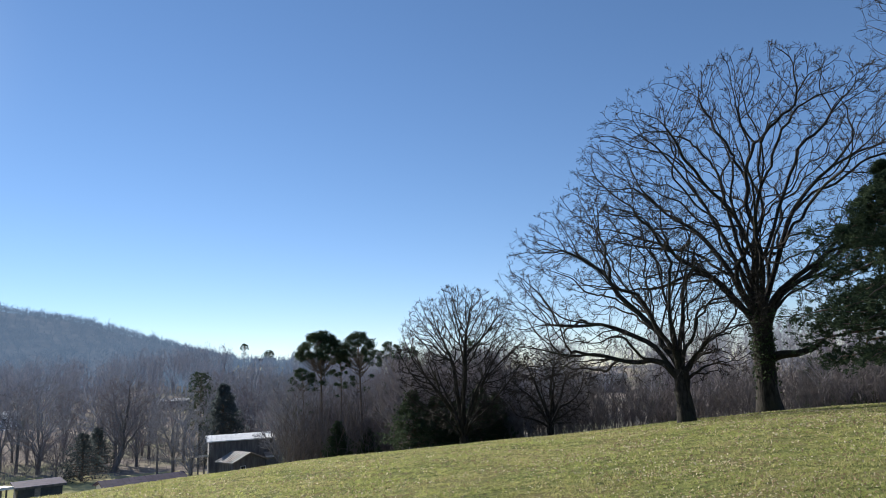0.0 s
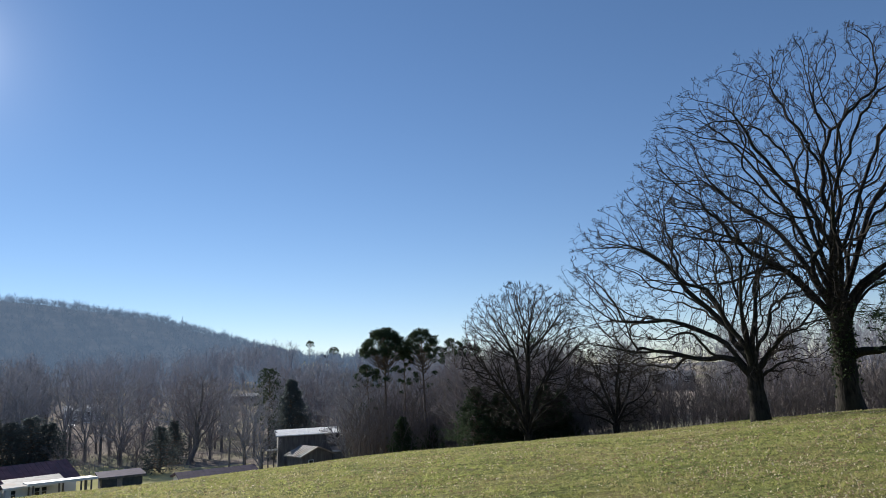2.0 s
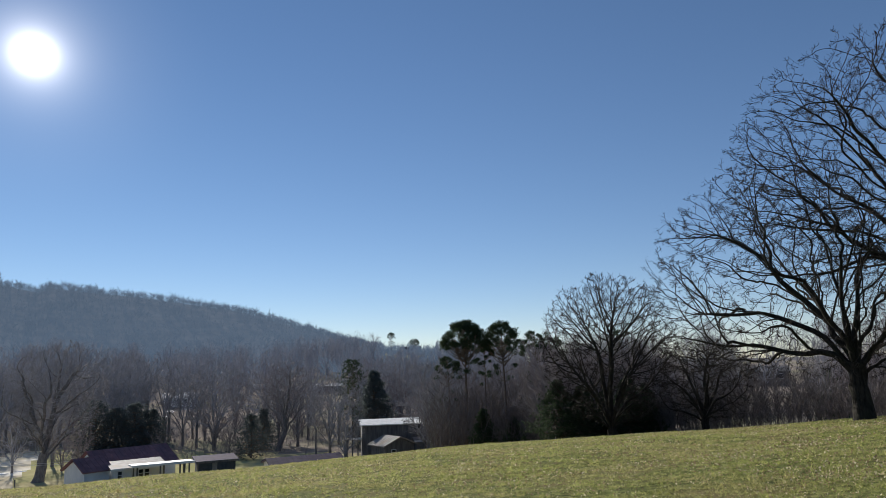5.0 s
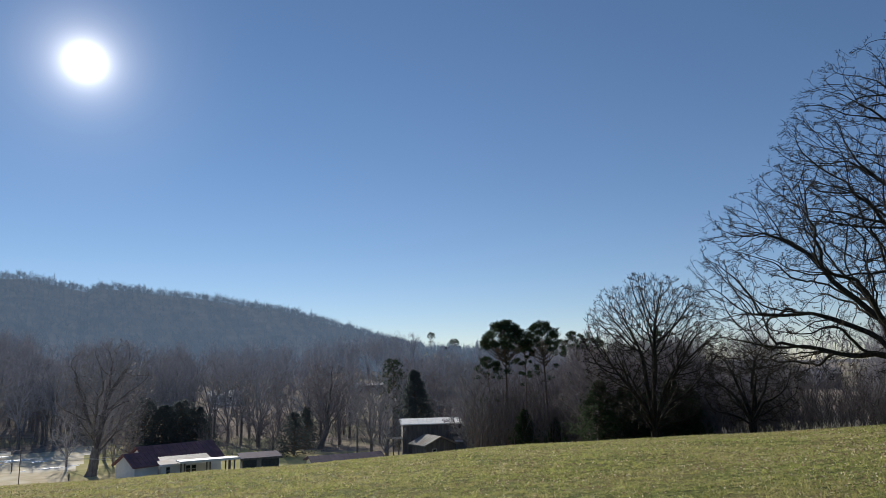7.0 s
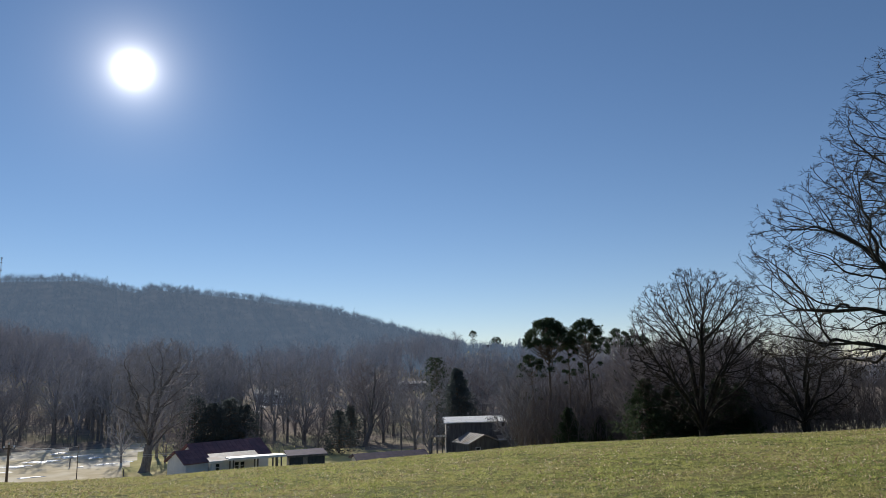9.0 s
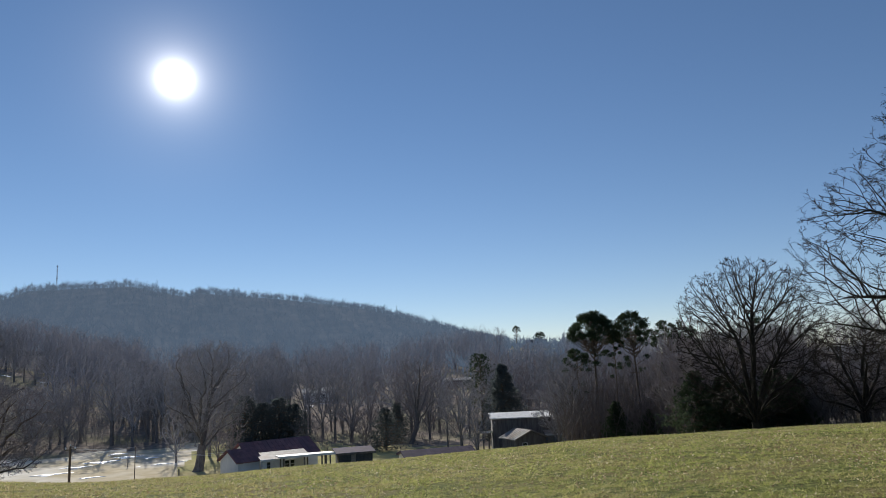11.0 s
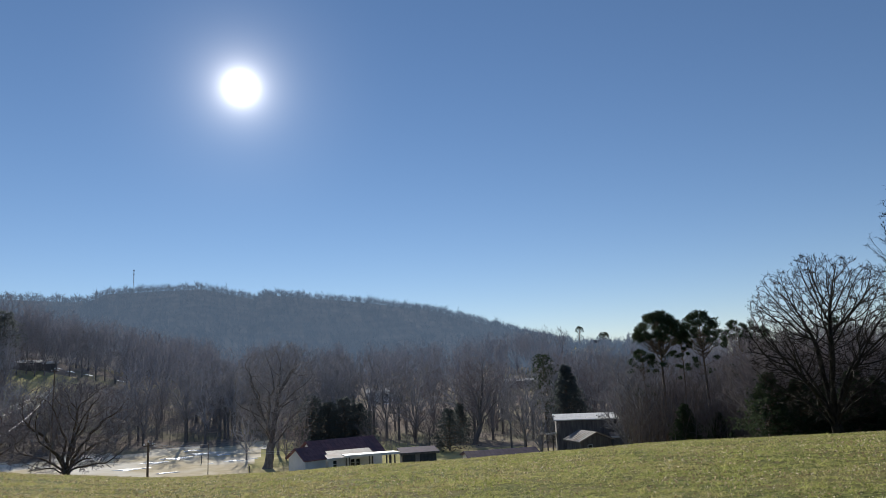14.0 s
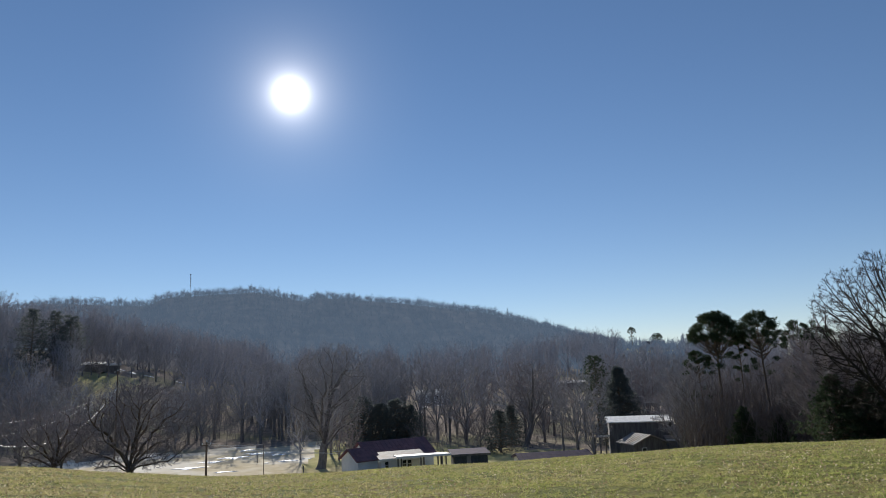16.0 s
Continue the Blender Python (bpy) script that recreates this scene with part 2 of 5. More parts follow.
def thing(name, m, label, category, group="", kind=""):
    ob = new(name)
    ob.matrix_world = m
    ob.empty_display_size = 0.3
    return tagged(ob, label, category, group, kind)


def join(pieces):
    """Joins (verts, faces) pairs of one face size."""
    vs, fs, n = [], [], 0
    for v, f in pieces:
        vs.append(v)
        fs.append(f + n)
        n += len(v)
    return np.concatenate(vs), np.concatenate(fs)


def tubes(points, radii, sides):
    """Tapered tubes along many curves at once: points (m, n, 3), radii (m, n)."""
    points, radii = np.asarray(points, float), np.asarray(radii, float)
    m, n, _ = points.shape
    t = np.gradient(points, axis=1)
    t /= np.linalg.norm(t, axis=2, keepdims=True) + 1e-9
    ref = np.where(np.abs(t[:, :1, 2:]) < 0.8, np.array([0, 0, 1.0]), np.array([1.0, 0, 0]))
    u = np.cross(t, ref)
    u /= np.linalg.norm(u, axis=2, keepdims=True) + 1e-9
    v = np.cross(t, u)
    a = np.arange(sides) * 2 * np.pi / sides
    ring = points[:, :, None] + radii[:, :, None, None] * (np.cos(a)[:, None] * u[:, :, None] + np.sin(a)[:, None] * v[:, :, None])
    base = (np.arange(m) * n * sides)[:, None, None] + (np.arange(n - 1) * sides)[None, :, None]
    i, j = np.arange(sides), (np.arange(sides) + 1) % sides
    faces = np.stack([base + i, base + j, base + sides + j, base + sides + i], -1)
    return ring.reshape(-1, 3), faces.reshape(-1, 4)


def box(bm, x0, x1, y0, y1, z0, z1, bevel=0.0):
    made = bmesh.ops.create_cube(bm, size=1, matrix=Matrix.LocRotScale(((x0 + x1) / 2, (y0 + y1) / 2, (z0 + z1) / 2), None, (x1 - x0, y1 - y0, z1 - z0)))
    if bevel:
        edges = {e for v in made["verts"] for e in v.link_edges}
        bmesh.ops.bevel(bm, geom=list(edges), offset=bevel, segments=1, affect="EDGES")
    return bm


def prism(bm, outline, y0, y1):
    """A solid of the outline (x, z pairs) from y0 to y1."""
    near = [bm.verts.new((x, y0, z)) for x, z in outline]
    far = [bm.verts.new((x, y1, z)) for x, z in outline]
    bm.faces.new(near)
    bm.faces.new(far[::-1])
    for i in range(len(outline)):
        j = (i + 1) % len(outline)
        bm.faces.new((near[j], near[i], far[i], far[j]))
    bmesh.ops.recalc_face_normals(bm, faces=bm.faces)
    return bm


# ---- the lie of the land ----
CREST_AZ = [-180, -110, -75, -64, -60, -56, -50, -43, -36, -27, -20, -14, -5, 8, 18.5, 24.5, 32, 50, 110, 180]
CREST_EL = [0, 0, 4.0, 4.98, 5.66, 6.33, 7.1, 7.4, 7.35, 7.25, 6.95, 6.5, 6.1, 5.42, 4.47, 3.92, 3.39, 2.5, 0.5, 0]
RIDGE_AZ = [-180, -80, -64.6, -61.5, -55, -53.8, -47, -42.8, -42, -35.5, -28.5, -21.8, -17.2, -12.9, -5, 10, 30, 60, 180]
RIDGE_EL = [2, 4, 5.1, 5.8, 5.6, 6.2, 6.6, 5.75, 6.1, 5.5, 4.5, 2.6, 1.35, 0.9, 0.2, 0.0, -0.3, 1, 2]
RIDGE_DIST_AZ = [-180, -65, -54, -47, -35, -28, -22, -17, -12, 0, 30, 180]
RIDGE_DIST = [900, 1100, 900, 850, 800, 750, 620, 470, 420, 400, 330, 900]
CURVE = 1.6 / 45 ** 2


def smooth(e0, e1, v):
    t = np.clip((v - e0) / (e1 - e0), 0, 1)
    return t * t * (3 - 2 * t)


def ground_z(x, y):
    """Height of the ground: a convex field that falls into a valley, with a knoll and wooded hills beyond."""
    x, y = np.asarray(x, float), np.asarray(y, float)
    r = np.hypot(x, y)
    az = np.degrees(np.arctan2(x, y))
    el = sum(np.interp(az + d, CREST_AZ, CREST_EL) for d in (-3, -1.5, 0, 1.5, 3)) / 5
    slope = np.tan(np.radians(el)) - 2 * np.sqrt(1.6 * CURVE)
    depth = 1.6 + slope * r + CURVE * r * r
    floor = 12.3 - 5.0 * smooth(-6, 14, az) + 2.0 * smooth(-90, -120, az)
    k = 1.6
    h = np.clip(0.5 + 0.5 * (floor - depth) / k, 0, 1)
    depth = floor * (1 - h) + depth * h - k * h * (1 - h)
    z = 1.6 - depth
    away = np.interp(az, RIDGE_DIST_AZ, RIDGE_DIST)
    top = 1.6 + away * np.tan(np.radians(np.interp(az, RIDGE_AZ, RIDGE_EL)))
    rise = smooth(0.28, 1.0, r / away) * (1 - 0.75 * smooth(1.05, 3.2, r / away))
    z = z + rise * (top + floor - 1.6)
    z = z + 4.5 * smooth(125, 255, r) * smooth(-50, -40, az) * (1 - smooth(-12, -4, az)) * (1 - smooth(270, 400, r))
    z = z + 27 * np.exp(-((az + 66) / 17) ** 2) * smooth(135, 280, r) * (1 - smooth(330, 700, r))
    bumps = 0.05 * np.sin(x * 0.61 + 1.3 * np.sin(y * 0.23)) * np.sin(y * 0.47 + 0.6) * smooth(3, 9, r) * (1 - smooth(60, 120, r))
    return z + bumps


def at(az, d, dz=0.0):
    """A point on the ground at a bearing in degrees and a distance from the field's top."""
    x, y = d * math.sin(radians(az)), d * math.cos(radians(az))
    return Vector((x, y, float(ground_z(x, y)) + dz))


def stand(az, d, turn=0.0, dz=0.0):
    """A pose on the ground whose y axis points away from the field's top."""
    p = at(az, d, dz)
    return pose(p.x, p.y, p.z, 0, 0, -az + turn)


def build_ground():
    az = np.radians(np.concatenate([np.arange(-180, -76, 4.0), np.arange(-76, 46, 0.5), np.arange(46, 180, 4.0)]))
    rad = np.concatenate([[0.4], np.geomspace(1.2, 4600, 240)])
    A, R = np.meshgrid(az, rad)
    X, Y = R * np.sin(A), R * np.cos(A)
    Z = ground_z(X, Y)
    na, nr = len(az), len(rad)
    verts = np.stack([X, Y, Z], -1).reshape(-1, 3)
    i, j = np.meshgrid(np.arange(nr - 1), np.arange(na), indexing="ij")
    k = (j + 1) % na
    quads = np.stack([i * na + j, i * na + k, (i + 1) * na + k, (i + 1) * na + j], -1).reshape(-1, 4)
    verts = np.concatenate([verts, [[0, 0, ground_z(0, 0)]]])
    fan = np.stack([np.full(na, len(verts) - 1), (np.arange(na) + 1) % na, np.arange(na)], -1)
    me = mesh_of("ground", verts, [quads, fan], smooth=True)
    for m in (FIELD, MEADOW, LITTER, HILL, FROST):
        me.materials.append(m)
    mid = verts[quads].mean(1)
    r, a = np.hypot(mid[:, 0], mid[:, 1]), np.degrees(np.arctan2(mid[:, 0], mid[:, 1]))
    index = np.zeros(len(quads), np.int32)
    edge = np.interp(a, [-70, -20, 0, 40], [84, 84, 62, 52]) + 2 * np.sin(a * 1.7)
    index[r > edge] = 2
    index[(r > edge) & (r < 139 + 3 * np.sin(a)) & (a > -64) & (a < -40)] = 1
    index[(r > edge) & (r < np.interp(a, [-40, -34, -30, -20, -12], [112, 132, 116, 108, 104])) & (a > -40) & (a < -12)] = 1
    index[(r > 178) & (r < 234) & (a > -60.2) & (a < -55.4)] = 1
    index[(r > 330) & (r < 430) & (a > -17.5) & (a < -11)] = 1
    index[(index == 1) & (r < 150) & (a < -43.5 + 0.05 * (r - 100))] = 4
    index[(r > 300) & (index == 2)] = 3
    me.polygons.foreach_set("material_index", np.concatenate([index, np.zeros(na, np.int32)]))
    me.polygons.foreach_set("use_smooth", np.ones(len(me.polygons), dtype=bool))
    tagged(new("ground", me), "rolling green winter field falling to a tan valley meadow and wooded hills", "ground", kind="structure")


build_ground()


def build_backdrop():
    """The far wooded ridge, two metres above the ground sheet."""
    az = np.arange(-76, -10.9, 0.4)
    k = np.concatenate([np.linspace(0.43, 1.1, 60), np.linspace(1.14, 2.4, 12)])
    A, K = np.meshgrid(az, k)
    D = np.maximum(K * np.interp(A, RIDGE_DIST_AZ, RIDGE_DIST), 330 + 0 * A)
    X, Y = D * np.sin(np.radians(A)), D * np.cos(np.radians(A))
    Z = ground_z(X, Y) + 2.0 * smooth(330, 420, D) - 0.3 * (1 - smooth(330, 345, D))
    n = len(az)
    i, j = np.meshgrid(np.arange(len(k) - 1), np.arange(n - 1), indexing="ij")
    # the pale field on the hilltop stays open
    clear = (A[:-1, :-1] > -17.5) & (A[:-1, :-1] < -11.4) & (D[:-1, :-1] < 430)
    quads = np.stack([i * n + j, i * n + j + 1, (i + 1) * n + j + 1, (i + 1) * n + j], -1)[~clear]
    me = mesh_of("backdrop", np.stack([X, Y, Z], -1).reshape(-1, 3), quads, smooth=True)
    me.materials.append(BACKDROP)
    tagged(new("backdrop", me), "far wooded hillside turned blue-grey by distance", "hill", kind="structure")


build_backdrop()


import collections

# ---- trees ----
def bezier(a, b, c, n):
    s = np.linspace(0, 1, n)[None, :, None]
    return (1 - s) ** 2 * a[:, None] + 2 * s * (1 - s) * b[:, None] + s ** 2 * c[:, None]


def wobble(rng, pts, amount):
    """Crooked growth: bends the curves sideways, more toward their ends."""
    m, n, _ = pts.shape
    length = np.linalg.norm(pts[:, -1] - pts[:, 0], axis=1)[:, None, None]
    s = np.linspace(0, 1, n)[None, :, None]
    w = np.zeros_like(pts)
    for f, a in ((1.0, 1.0), (2.3, 0.55), (4.6, 0.28)):
        w += a * rng.normal(size=(m, 1, 3)) * np.sin(2 * np.pi * (f * s + rng.random((m, 1, 1)))) * np.minimum(1, s * 3)
    w -= w[:, :1]
    return pts + w * length * amount


def into_crown(rng, end, centre, size, jitter=0.08):
    q = (end - centre) / size
    d = (np.abs(q) ** 2.7).sum(1, keepdims=True) ** (1 / 2.7)
    lim = 1 + jitter * rng.normal(size=d.shape)
    return np.where(d > lim, centre + q / d * lim * size, end)


def spawn(rng, pts, rad, count, s0, s1, ratio, spread, up, centre, size, n, wob, rmin, thick=0.62, hang=0.0, thin=False, tell=False):
    """Side branches off every curve of a level."""
    m, np_, _ = pts.shape
    par = np.repeat(np.arange(m), count)
    s = s0 + (s1 - s0) * ((np.tile(np.arange(count), m) + rng.random(m * count)) / count)
    if thin:
        # short branches bear fewer twigs
        span = np.linalg.norm(pts[:, -1] - pts[:, 0], axis=1)
        ok = rng.random(len(par)) < np.clip(span / np.percentile(span, 35), 0.12, 1)[par]
        par, s = par[ok], s[ok]
    f = s * (np_ - 1)
    i = np.minimum(f.astype(int), np_ - 2)
    w = (f - i)[:, None]
    start = pts[par, i] * (1 - w) + pts[par, i + 1] * w
    tang = pts[par, i + 1] - pts[par, i]
    tang /= np.linalg.norm(tang, axis=1, keepdims=True) + 1e-9
    rloc = rad[par, i] * (1 - w[:, 0]) + rad[par, i + 1] * w[:, 0]
    length = np.linalg.norm(np.diff(pts, axis=1), axis=2).sum(1)[par] * rng.uniform(*ratio, len(par)) * (1.1 - 0.55 * s)
    side = rng.normal(size=(len(par), 3))
    side -= (side * tang).sum(1, keepdims=True) * tang
    side /= np.linalg.norm(side, axis=1, keepdims=True)
    out = start - centre
    out /= np.linalg.norm(out, axis=1, keepdims=True) + 1e-9
    way = tang * (1 - spread) + side * spread + out * 0.25 + np.array([0, 0, up])
    way /= np.linalg.norm(way, axis=1, keepdims=True)
    end = into_crown(rng, start + way * length[:, None] + np.array([0, 0, -hang]) * length[:, None], centre, size)
    first = start + (0.55 * tang + 0.45 * way) * length[:, None] * 0.45
    c = wobble(rng, bezier(start, first, end, n), wob)
    r0 = np.maximum(np.minimum(thick * rloc, 0.035 * length + 0.004), rmin)
    taper = np.linspace(0, 1, n)[None]
    radii = r0[:, None] * (1 - taper) + rmin * taper
    return (c, radii, par) if tell else (c, radii)


def ribbons(rng, points, radii):
    """Fine twigs as narrow blades: points (m, n, 3), radii (m, n)."""
    m, n, _ = points.shape
    t = points[:, -1] - points[:, 0]
    side = np.cross(t, rng.normal(size=t.shape))
    side /= np.linalg.norm(side, axis=1, keepdims=True) + 1e-9
    v = np.stack([points - side[:, None] * radii[..., None], points + side[:, None] * radii[..., None]], 2)
    base = (np.arange(m) * n * 2)[:, None] + (np.arange(n - 1) * 2)[None]
    return v.reshape(-1, 3), np.stack([base, base + 1, base + 3, base + 2], -1).reshape(-1, 4)


def flare(trunk_r, height, n, rng, lean=(0, 0), roots=0.55):
    """A trunk's centre line and radii, wider at the root."""
    s = np.linspace(0, 1, n)
    line = np.stack([lean[0] * s, lean[1] * s, -0.35 + (height + 0.35) * s], -1)[None]
    line = line + np.stack([np.sin(s * 5 + rng.random() * 6), np.cos(s * 4 + rng.random() * 6), s * 0], -1)[None] * trunk_r * 0.08
    return line, (trunk_r * (1 + roots * np.exp(-s * 9) - 0.12 * s))[None]


def rough_up(v, amount, scale, seed):
    """Pushes trunk points in and out to give ridges and burls."""
    return np.array([tuple(p + Vector((noise.noise(p * scale + Vector((seed, 0, 0))), noise.noise(p * scale + Vector((0, seed, 7))), 0)) * amount)
                     for p in map(Vector, v)])


def leaders(rng, trunk_r, fork, limbs, centre, size, tilt, low, lean, wob, squash, reach_part, n=26):
    """Trunk and main limbs of a leafless tree. tilt: least and greatest angle of the limbs from upright."""
    trunk = flare(trunk_r, fork, 12, rng, lean)
    top = trunk[0][0, -1]
    k = np.arange(limbs)
    turn = k * 2.39996 + rng.uniform(-0.35, 0.35, limbs)
    ang = np.radians(tilt[0] + (tilt[1] - tilt[0]) * ((k + 0.5) / limbs) ** 0.8 + rng.uniform(-4, 4, limbs))
    way = np.stack([np.sin(ang) * np.cos(turn), squash * np.sin(ang) * np.sin(turn), np.cos(ang)], -1)
    way /= np.linalg.norm(way, axis=1, keepdims=True)
    start = top - np.array([0, 0, 1.0]) * (fork * low * (k / limbs) ** 1.2)[:, None] + way * trunk_r * 0.25
    # the limb runs toward the crown's outline
    far = np.linspace(0.3, 2.6 * size.max(), 240)
    q = (start[:, None] + way[:, None] * far[None, :, None] - centre) / size
    inside = (np.abs(q) ** 2.05).sum(2) < 1
    reach = np.where(inside.any(1), far[len(far) - 1 - np.argmax(inside[:, ::-1], axis=1)], size.min() * 0.4)
    end = start + way * reach[:, None] * (reach_part * rng.uniform(0.8, 1.08, limbs))[:, None]
    first = start + (0.45 * way + np.array([0, 0, 0.5])) * reach[:, None] * reach_part * 0.42
    return trunk, wobble(rng, bezier(start, first, end, n), wob * 0.5)


def fill_crown(rng, lines, buds, step, kill, keep_on, foot, strive, joints=None, kink=0.2):
    """Grows branches from the limbs toward free buds until the crown is filled."""
    m, n, _ = lines.shape
    pos = lines.reshape(-1, 3)
    parent = np.arange(m * n) - 1
    parent[::n] = -1
    owner = np.repeat(np.arange(m), n)
    if joints is not None:
        # secondary limbs hang on the main ones
        for row, node in joints:
            parent[row * n] = node
            owner[row * n:(row + 1) * n] = owner[node]
    heading = np.gradient(lines, axis=1).reshape(-1, 3)
    heading /= np.linalg.norm(heading, axis=1, keepdims=True) + 1e-9
    kids = np.ones(m * n, int)
    kids[n - 1::n] = 0
    open_bud = np.ones(len(buds), bool)
    near, gap = np.zeros(len(buds), int), np.full(len(buds), 1e9)

    def meet(first):
        for lo in range(first, len(pos), 400):
            d = np.linalg.norm(buds[:, None] - pos[None, lo:lo + 400], axis=2)
            j = d.argmin(1)
            dj = d[np.arange(len(buds)), j]
            closer = dj < gap
            near[closer], gap[closer] = j[closer] + lo, dj[closer]

    meet(0)
    open_bud &= gap > kill
    for _ in range(90):
        use = open_bud & (kids[near] < 3)
        if not use.any():
            break
        nodes, inverse = np.unique(near[use], return_inverse=True)
        pull = np.zeros((len(nodes), 3))
        toward = buds[use] - pos[near[use]]
        np.add.at(pull, inverse.reshape(-1), toward / np.linalg.norm(toward, axis=1, keepdims=True))
        pull /= np.linalg.norm(pull, axis=1, keepdims=True) + 1e-9
        outward = pos[nodes] - foot
        outward /= np.linalg.norm(outward, axis=1, keepdims=True)
        way = pull + keep_on * heading[nodes] + strive * outward + rng.normal(size=pull.shape) * kink
        way /= np.linalg.norm(way, axis=1, keepdims=True)
        kids[nodes] += 1
        first = len(pos)
        pos = np.concatenate([pos, pos[nodes] + way * step])
        parent = np.concatenate([parent, nodes])
        owner = np.concatenate([owner, owner[nodes]])
        heading = np.concatenate([heading, way])
        kids = np.concatenate([kids, np.zeros(len(nodes), int)])
        meet(first)
        open_bud &= gap > kill
    return pos, parent, owner


def bare_tree(seed, trunk_r, fork, limbs, centre, size, tilt, rmin, buds, step=0.3, kill=0.42, wob=0.04, low=0.3, lean=(0, 0), squash=1.0, reach=0.72, keep_on=0.55, strive=0.4, hollow=0.25, twiglets=(4, 3), droop=0.0, coarse=False, forks=0, kink=0.2, lobes=0.0, stout=0.0, short=1.0):
    """Curves of a leafless broadleaf tree: trunk, boughs by limb, twigs and twiglets."""
    rng = np.random.default_rng(seed)
    centre, size = np.array(centre, float), np.array(size, float)
    trunk, lines = leaders(rng, trunk_r, fork, limbs, centre, size, tilt, low, lean, wob, squash, reach)
    top = trunk[0][0, -1]
    b = rng.uniform(-1, 1, (buds * 5, 3))
    d = (np.abs(b) ** 2.05).sum(1) ** (1 / 2.05)
    # the outline bulges and recedes from bough to bough
    edge = np.array([1 - lobes * (0.5 + 0.5 * noise.noise(Vector(q / (np.linalg.norm(q) + 1e-6)) * 2.6 + Vector((seed, 0, 0)))) for q in b]) if lobes else 1.0
    b = centre + b[(d < edge) & (d > hollow)] * size
    rise = b - top + np.array([0, 0, fork * low])
    angle = np.degrees(np.arccos(rise[:, 2] / np.linalg.norm(rise, axis=1)))
    b = b[(angle < tilt[1] + 9) & (b[:, 2] > 0.5)][:buds]
    mains, joints = len(lines), None
    if forks:
        n = lines.shape[1]
        side, _, par = spawn(rng, lines, np.full(lines.shape[:2], 0.1), forks, 0.22, 0.85, (0.4, 0.7), 0.36, 0.12, centre, size * 0.86, n, wob * 0.8, 0.05, tell=True)
        joints = [(mains + i, par[i] * n + int(np.linalg.norm(lines[par[i]] - side[i, 0], axis=1).argmin())) for i in range(len(side))]
        lines = np.concatenate([lines, side])
    pos, parent, owner = fill_crown(rng, lines, b, step, kill, keep_on, top - np.array([0, 0, fork * 0.5]), strive, joints, kink)
    count = len(pos)
    # every bough is as thick as the twigs it bears ask for
    load = np.zeros(count)
    best = np.full(count, -1)
    order = np.arange(count - 1, -1, -1)
    if forks:
        # secondary limbs pass their load on before the main limbs do
        cut, last = mains * lines.shape[1], len(lines) * lines.shape[1]
        order = np.concatenate([np.arange(count - 1, last - 1, -1), np.arange(last - 1, cut - 1, -1), np.arange(cut - 1, -1, -1)])
    for i in order:
        load[i] = max(load[i], 1)
        p = parent[i]
        if p >= 0:
            load[p] += load[i]
            if best[p] < 0 or load[i] > load[best[p]]:
                best[p] = i
    tips = max(load[parent < 0].sum(), 2)
    power = math.log(tips) / math.log(max(0.9 * trunk_r / rmin, 1.5))
    radius = rmin * load ** (1 / power)
    if stout:
        n = lines.shape[1]
        taper = np.linspace(1, 0, n) ** 0.8
        for row in range(len(lines)):
            thick = trunk_r * stout * (1.0 if row < mains else 0.42)
            nodes = np.arange(row * n, (row + 1) * n)
            radius[nodes] = np.maximum(radius[nodes], np.minimum(thick * taper, radius[nodes] * 1.7))
    heads = [i for i in range(count) if parent[i] < 0 or best[parent[i]] != i]
    boughs, twigs = collections.defaultdict(list), []
    for h in heads:
        chain = [h]
        while best[chain[-1]] >= 0:
            chain.append(best[chain[-1]])
        p, r = pos[chain], radius[chain]
        if parent[h] >= 0:
            p, r = np.concatenate([pos[parent[h]][None], p]), np.concatenate([r[:1], r])
        for _ in range(1 if kink > 0.25 else 2):
            if len(p) > 2:
                p[1:-1] = (p[:-2] + 2 * p[1:-1] + p[2:]) / 4
        size_n = 4 if len(p) < 6 else 8 if len(p) < 12 else 16 if len(p) < 26 else 30
        if coarse:
            size_n = {4: 2, 8: 3, 16: 5, 30: 7}[size_n]
        s = np.linspace(0, len(p) - 1, size_n)
        line = np.stack([np.interp(s, np.arange(len(p)), p[:, c]) for c in range(3)], -1)
        rr = np.interp(s, np.arange(len(p)), r)
        boughs[(owner[h], size_n, load[h] > 14)].append((line, rr))
        tail = p[-5:]
        s = np.linspace(0, len(tail) - 1, 4)
        twigs.append((np.stack([np.interp(s, np.arange(len(tail)), tail[:, c]) for c in range(3)], -1), np.full(4, rmin * 1.2)))
    ends, end_r = np.array([t[0] for t in twigs]), np.array([t[1] for t in twigs])
    t1 = spawn(rng, ends, end_r, twiglets[0], 0.1, 1.0, (0.4 * short, 0.75 * short), 0.5, 0.1, centre, size * 1.02, 2 if coarse else 3, wob, rmin * 0.7, hang=droop)
    t2 = spawn(rng, *t1, twiglets[1], 0.15, 1.0, (0.45, 0.85), 0.5, 0.05, centre, size * 1.04, 2, wob, rmin * 0.5 if not coarse else rmin * 0.7, hang=droop)
    return trunk, boughs, (t1, t2)


